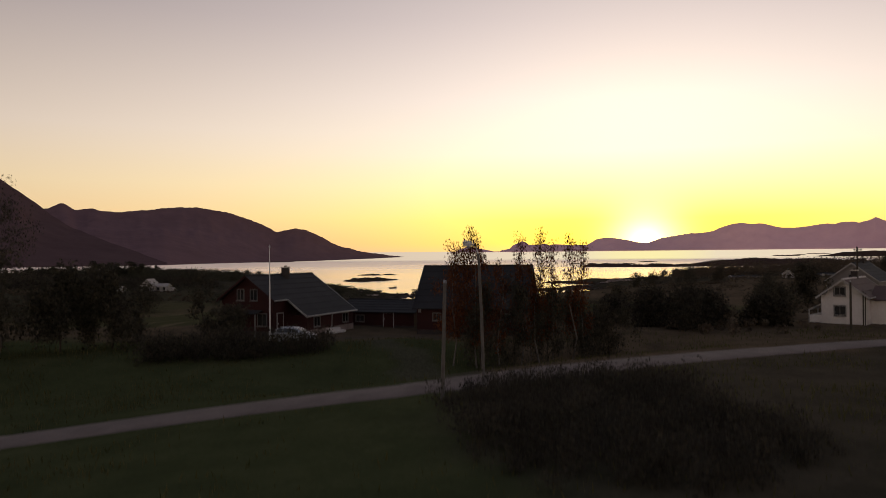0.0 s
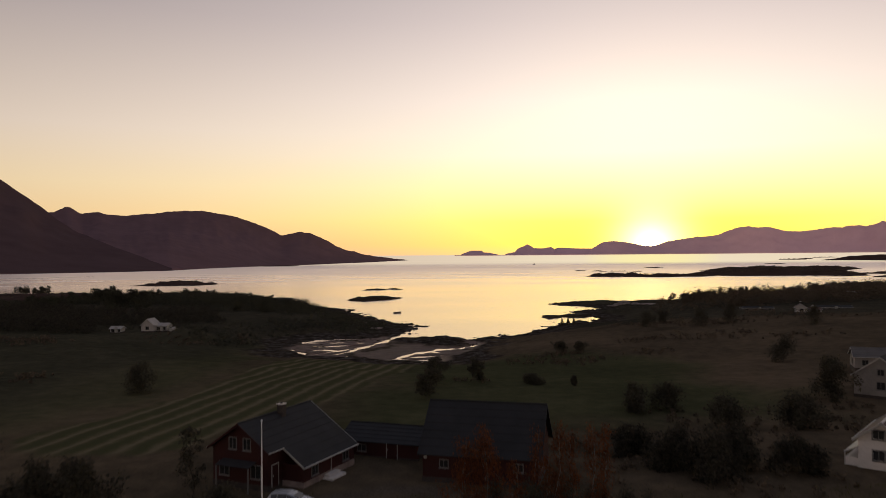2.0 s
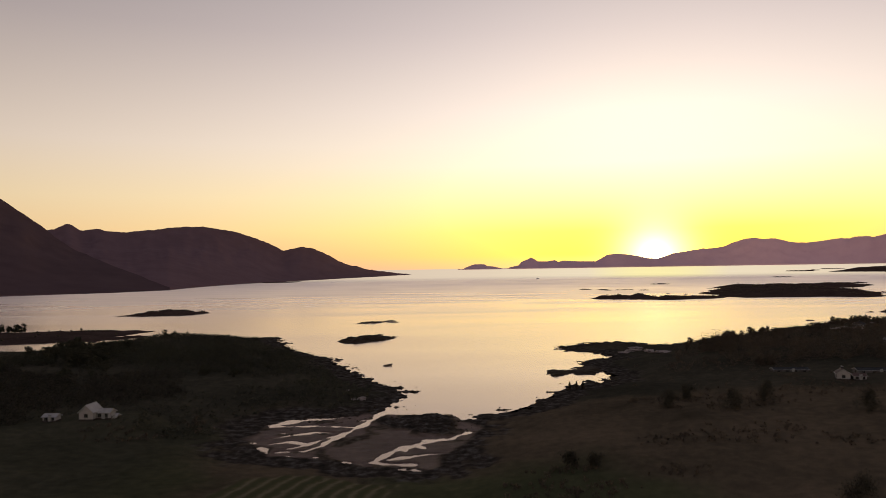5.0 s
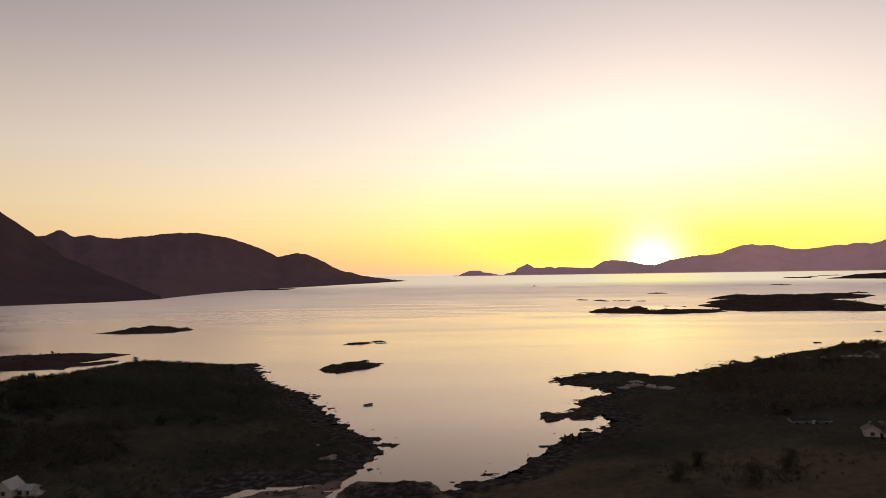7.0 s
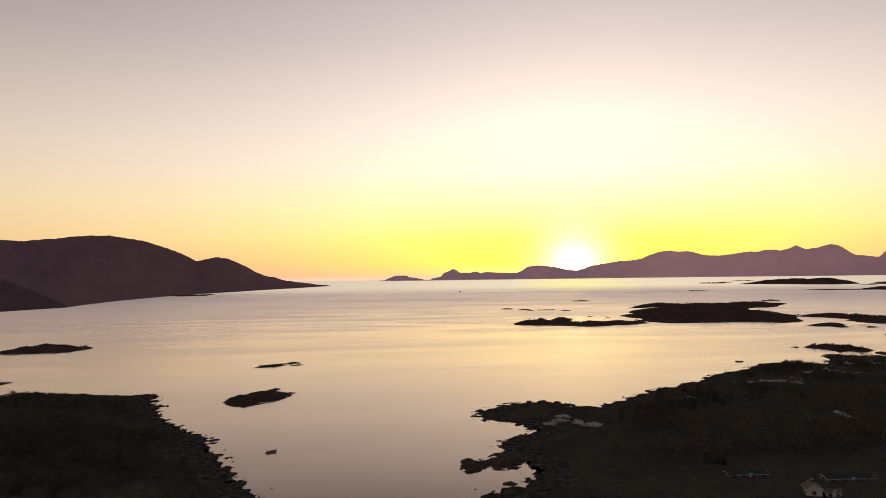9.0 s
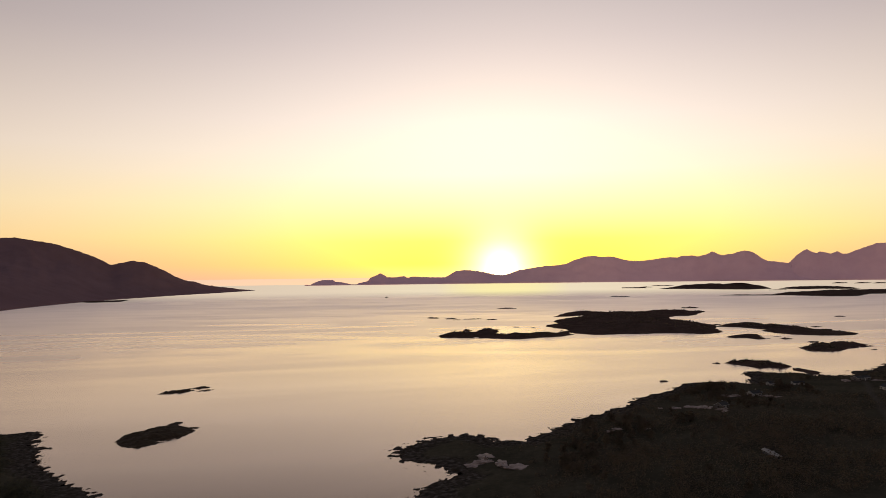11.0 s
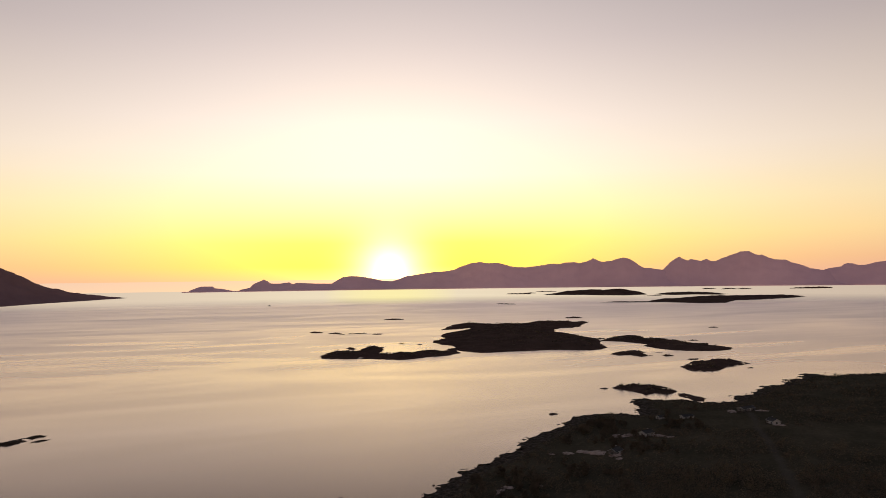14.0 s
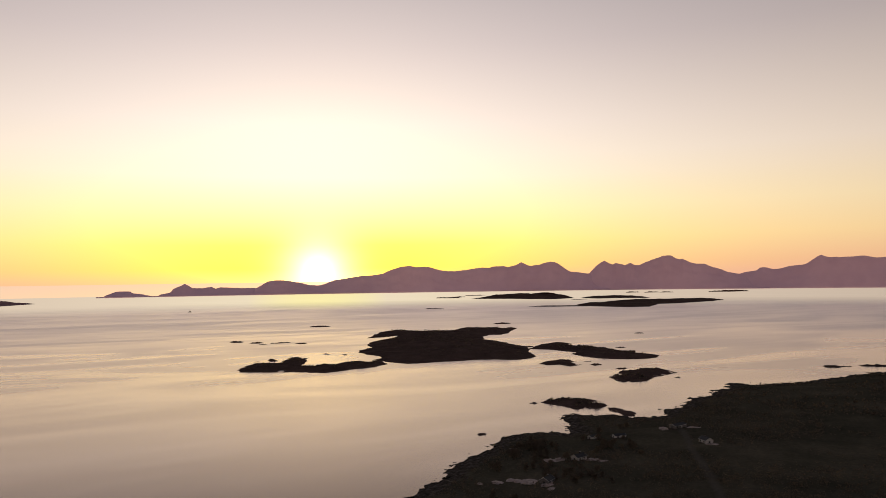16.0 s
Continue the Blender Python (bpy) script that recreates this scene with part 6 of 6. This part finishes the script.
def island_scrub(isle, count, seed, tall):
    """Low bushes on the back of an island, uneven along its skyline."""
    xs, ys, h, top = isle
    rng = np.random.default_rng(seed)
    i, j = rng.integers(0, len(ys) - 1, count * 4), rng.integers(0, len(xs) - 1, count * 4)
    ok = (h[i, j] > 0.3 * top) & (rng.random(count * 4) < np.clip(0.45 + 1.6 * fbm(xs[j] / 30, ys[i] / 30, seed, 3), 0.03, 1))
    i, j = i[ok][:count], j[ok][:count]
    c = xs[1] - xs[0]
    n, leaves = len(i), 40
    t = rng.uniform(tall[0], tall[1], n) * rng.random(n) ** 0.5
    u = rng.normal(size=(n, leaves, 3))
    u /= np.linalg.norm(u, axis=2)[:, :, None]
    u *= t[:, None, None] * np.array([0.75, 0.75, 0.5])
    base = np.stack([xs[j] + rng.uniform(0, c, n), ys[i] + rng.uniform(0, c, n), h[i, j] + t * 0.4], -1)
    me = quads_mesh("island_scrub", (base[:, None] + u).reshape(-1, 3), rng.uniform(0.3, 0.7, n * leaves), LEAF, seed)
    tagged(part("island_scrub", me, None), "low dark bushes on the back of an island", "scrub", kind="stuff")


for k, (which, count, tall) in enumerate(((0, 260, (1.2, 3.2)), (1, 900, (1.2, 4.2)), (2, 260, (1.0, 3.0)), (5, 160, (1.0, 3.0)), (6, 70, (0.8, 2.2)), (10, 40, (0.8, 1.8)), (12, 120, (0.8, 2.4)))):
    island_scrub(ISLES[which], count, 700 + k, tall)


def grass(name, label, box, count, seed, tall=(0.15, 0.5)):
    rng = np.random.default_rng(seed)
    x, y = rng.uniform(box[0], box[1], count), rng.uniform(box[2], box[3], count)
    h, shore, mud, f, path = land_height(x, y)
    ok = (near_line(x, y, ROAD_LINE) > 2.2) & (path < 0.3) & (rng.random(count) < 0.35 + 0.8 * fbm(x / 7, y / 7, seed, 3))
    x, y, h = x[ok], y[ok], h[ok]
    n = len(x)
    t = rng.uniform(*tall, n) * (0.7 + 0.5 * fbm(x / 4, y / 4, seed + 1, 2))
    a = rng.uniform(0, 2 * math.pi, n)
    wide = 0.02 + 0.03 * rng.random(n)
    ln = rng.normal(size=(n, 2)) * 0.3 * t[:, None]
    co = np.zeros((n, 3, 3))
    co[:, 0] = np.stack([x - wide * np.cos(a), y - wide * np.sin(a), h - 0.03], -1)
    co[:, 1] = np.stack([x + wide * np.cos(a), y + wide * np.sin(a), h - 0.03], -1)
    co[:, 2] = np.stack([x + ln[:, 0], y + ln[:, 1], h + t], -1)
    me = bpy.data.meshes.new(name)
    me.vertices.add(3 * n)
    me.vertices.foreach_set("co", co.ravel())
    me.loops.add(3 * n)
    me.loops.foreach_set("vertex_index", np.arange(3 * n, dtype=np.int32))
    me.polygons.add(n)
    me.polygons.foreach_set("loop_start", np.arange(0, 3 * n, 3, dtype=np.int32))
    me.update(calc_edges=True)
    me.materials.append(GRASS)
    return tagged(part(name, me, None), label, "grass", kind="stuff")


grass("grass", "uneven dark grass of the meadow and lawn", (-40, 45, 12, 75), 60000, 301)
grass("tall_grass", "tall dry grass along the road verge", (-30, 60, 30, 75), 2600, 302, (0.2, 0.5))


# ---- pale rock by the shore ----
def outcrop(x, y, size, seed, label):
    """A hump of bare rock, broken and sunk into the ground."""
    rng = np.random.default_rng(seed)
    bm = bmesh.new()
    bmesh.ops.create_icosphere(bm, subdivisions=4, radius=1.0)
    stretch = rng.uniform(0.45, 1.0)
    for q in bm.verts:
        n1 = noise.fractal(q.co * 1.6 + Vector((seed, 0, 0)), 0.9, 2.0, 5)
        p = q.co * (1 + 0.55 * n1)
        q.co = Vector((p.x * size, p.y * size * stretch, max(-0.5, p.z) * size * 0.16))
    bmesh.ops.rotate(bm, verts=bm.verts[:], matrix=Matrix.Rotation(rng.uniform(0, 3), 3, "Z"))
    me = bpy.data.meshes.new("rock_outcrop")
    bm.to_mesh(me)
    bm.free()
    me.materials.append(ROCK)
    ob = part("rock_outcrop", me, None)
    ob.location = (x, y, ground_at(x, y) + size * 0.02)
    return tagged(ob, label, "rock", "bare rocks on the headland")


for k, (rx, ry, rs) in enumerate(((322, 606, 5), (328, 604, 4), (343, 590, 5), (345, 582, 3), (281, 579, 4), (284, 571, 5), (288, 558, 5), (285, 550, 3), (279, 584, 3), (452, 648, 5), (471, 636, 4), (437, 583, 4), (445, 596, 3),
                                  (262, 590, 3), (272, 586, 4), (328, 664, 3), (121, 478, 6), (126, 470, 5), (114, 486, 5), (117, 494, 4), (108, 484, 4), (198, 526, 3), (204, 530, 3), (-39, 350.5, 0.9), (-33, 336, 3), (195, 523, 2), (219, 523, 2))):
    outcrop(rx, ry, rs, 400 + k, "pale bare rock showing through dark heath")


def shore_stones(name, label, box, count, seed, band, size, mat):
    """Low weed-covered stones along the tide line, too many to count."""
    rng = np.random.default_rng(seed)
    x, y = rng.uniform(box[0], box[1], count), rng.uniform(box[2], box[3], count)
    d = inland(x, y, LAND)
    ok = (d > band[0]) & (d < band[1]) & (rng.random(count) < np.clip(0.5 + 1.2 * fbm(x / 14, y / 14, seed, 3), 0, 1))
    x, y = x[ok], y[ok]
    h = np.maximum(land_height(x, y)[0], -0.25)
    bm = bmesh.new()
    bmesh.ops.create_icosphere(bm, subdivisions=1, radius=1.0)
    bm.verts.index_update()
    bv = np.array([q.co[:] for q in bm.verts])
    bf = [[q.index for q in f.verts] for f in bm.faces]
    bm.free()
    n = len(x)
    r = size[0] + (size[1] - size[0]) * rng.random(n) ** 2.5
    jit = 1 + 0.35 * rng.normal(size=(n, len(bv), 1)).clip(-1.5, 1.5)
    p = bv[None] * jit * r[:, None, None] * np.stack([rng.uniform(0.8, 1.8, n), rng.uniform(0.6, 1.1, n), rng.uniform(0.25, 0.5, n)], -1)[:, None, :]
    a = rng.uniform(0, math.pi, n)[:, None]
    px = p[:, :, 0] * np.cos(a) - p[:, :, 1] * np.sin(a) + x[:, None]
    py = p[:, :, 0] * np.sin(a) + p[:, :, 1] * np.cos(a) + y[:, None]
    pz = p[:, :, 2] + h[:, None]
    g = Geo()
    g.v = list(map(tuple, np.stack([px, py, pz], -1).reshape(-1, 3)))
    g.f = [tuple(i + k * len(bv) for i in q) for k in range(n) for q in bf]
    return tagged(part(name, g, mat), label, "stones", kind="stuff")


shore_stones("shore_stones", "weed-covered stones scattered along the tide line", (-130, 140, 280, 560), 22000, 501, (-12, 4), (0.15, 0.85), WEED_ROCK)
shore_stones("shore_stones", "dark stones along the eastern shore", (130, 760, 500, 850), 12000, 502, (-6, 3), (0.25, 1.2), WEED_ROCK)
shore_stones("shore_stones", "dark stones along the western shore", (-330, -100, 480, 660), 7000, 503, (-7, 3), (0.25, 1.0), WEED_ROCK)
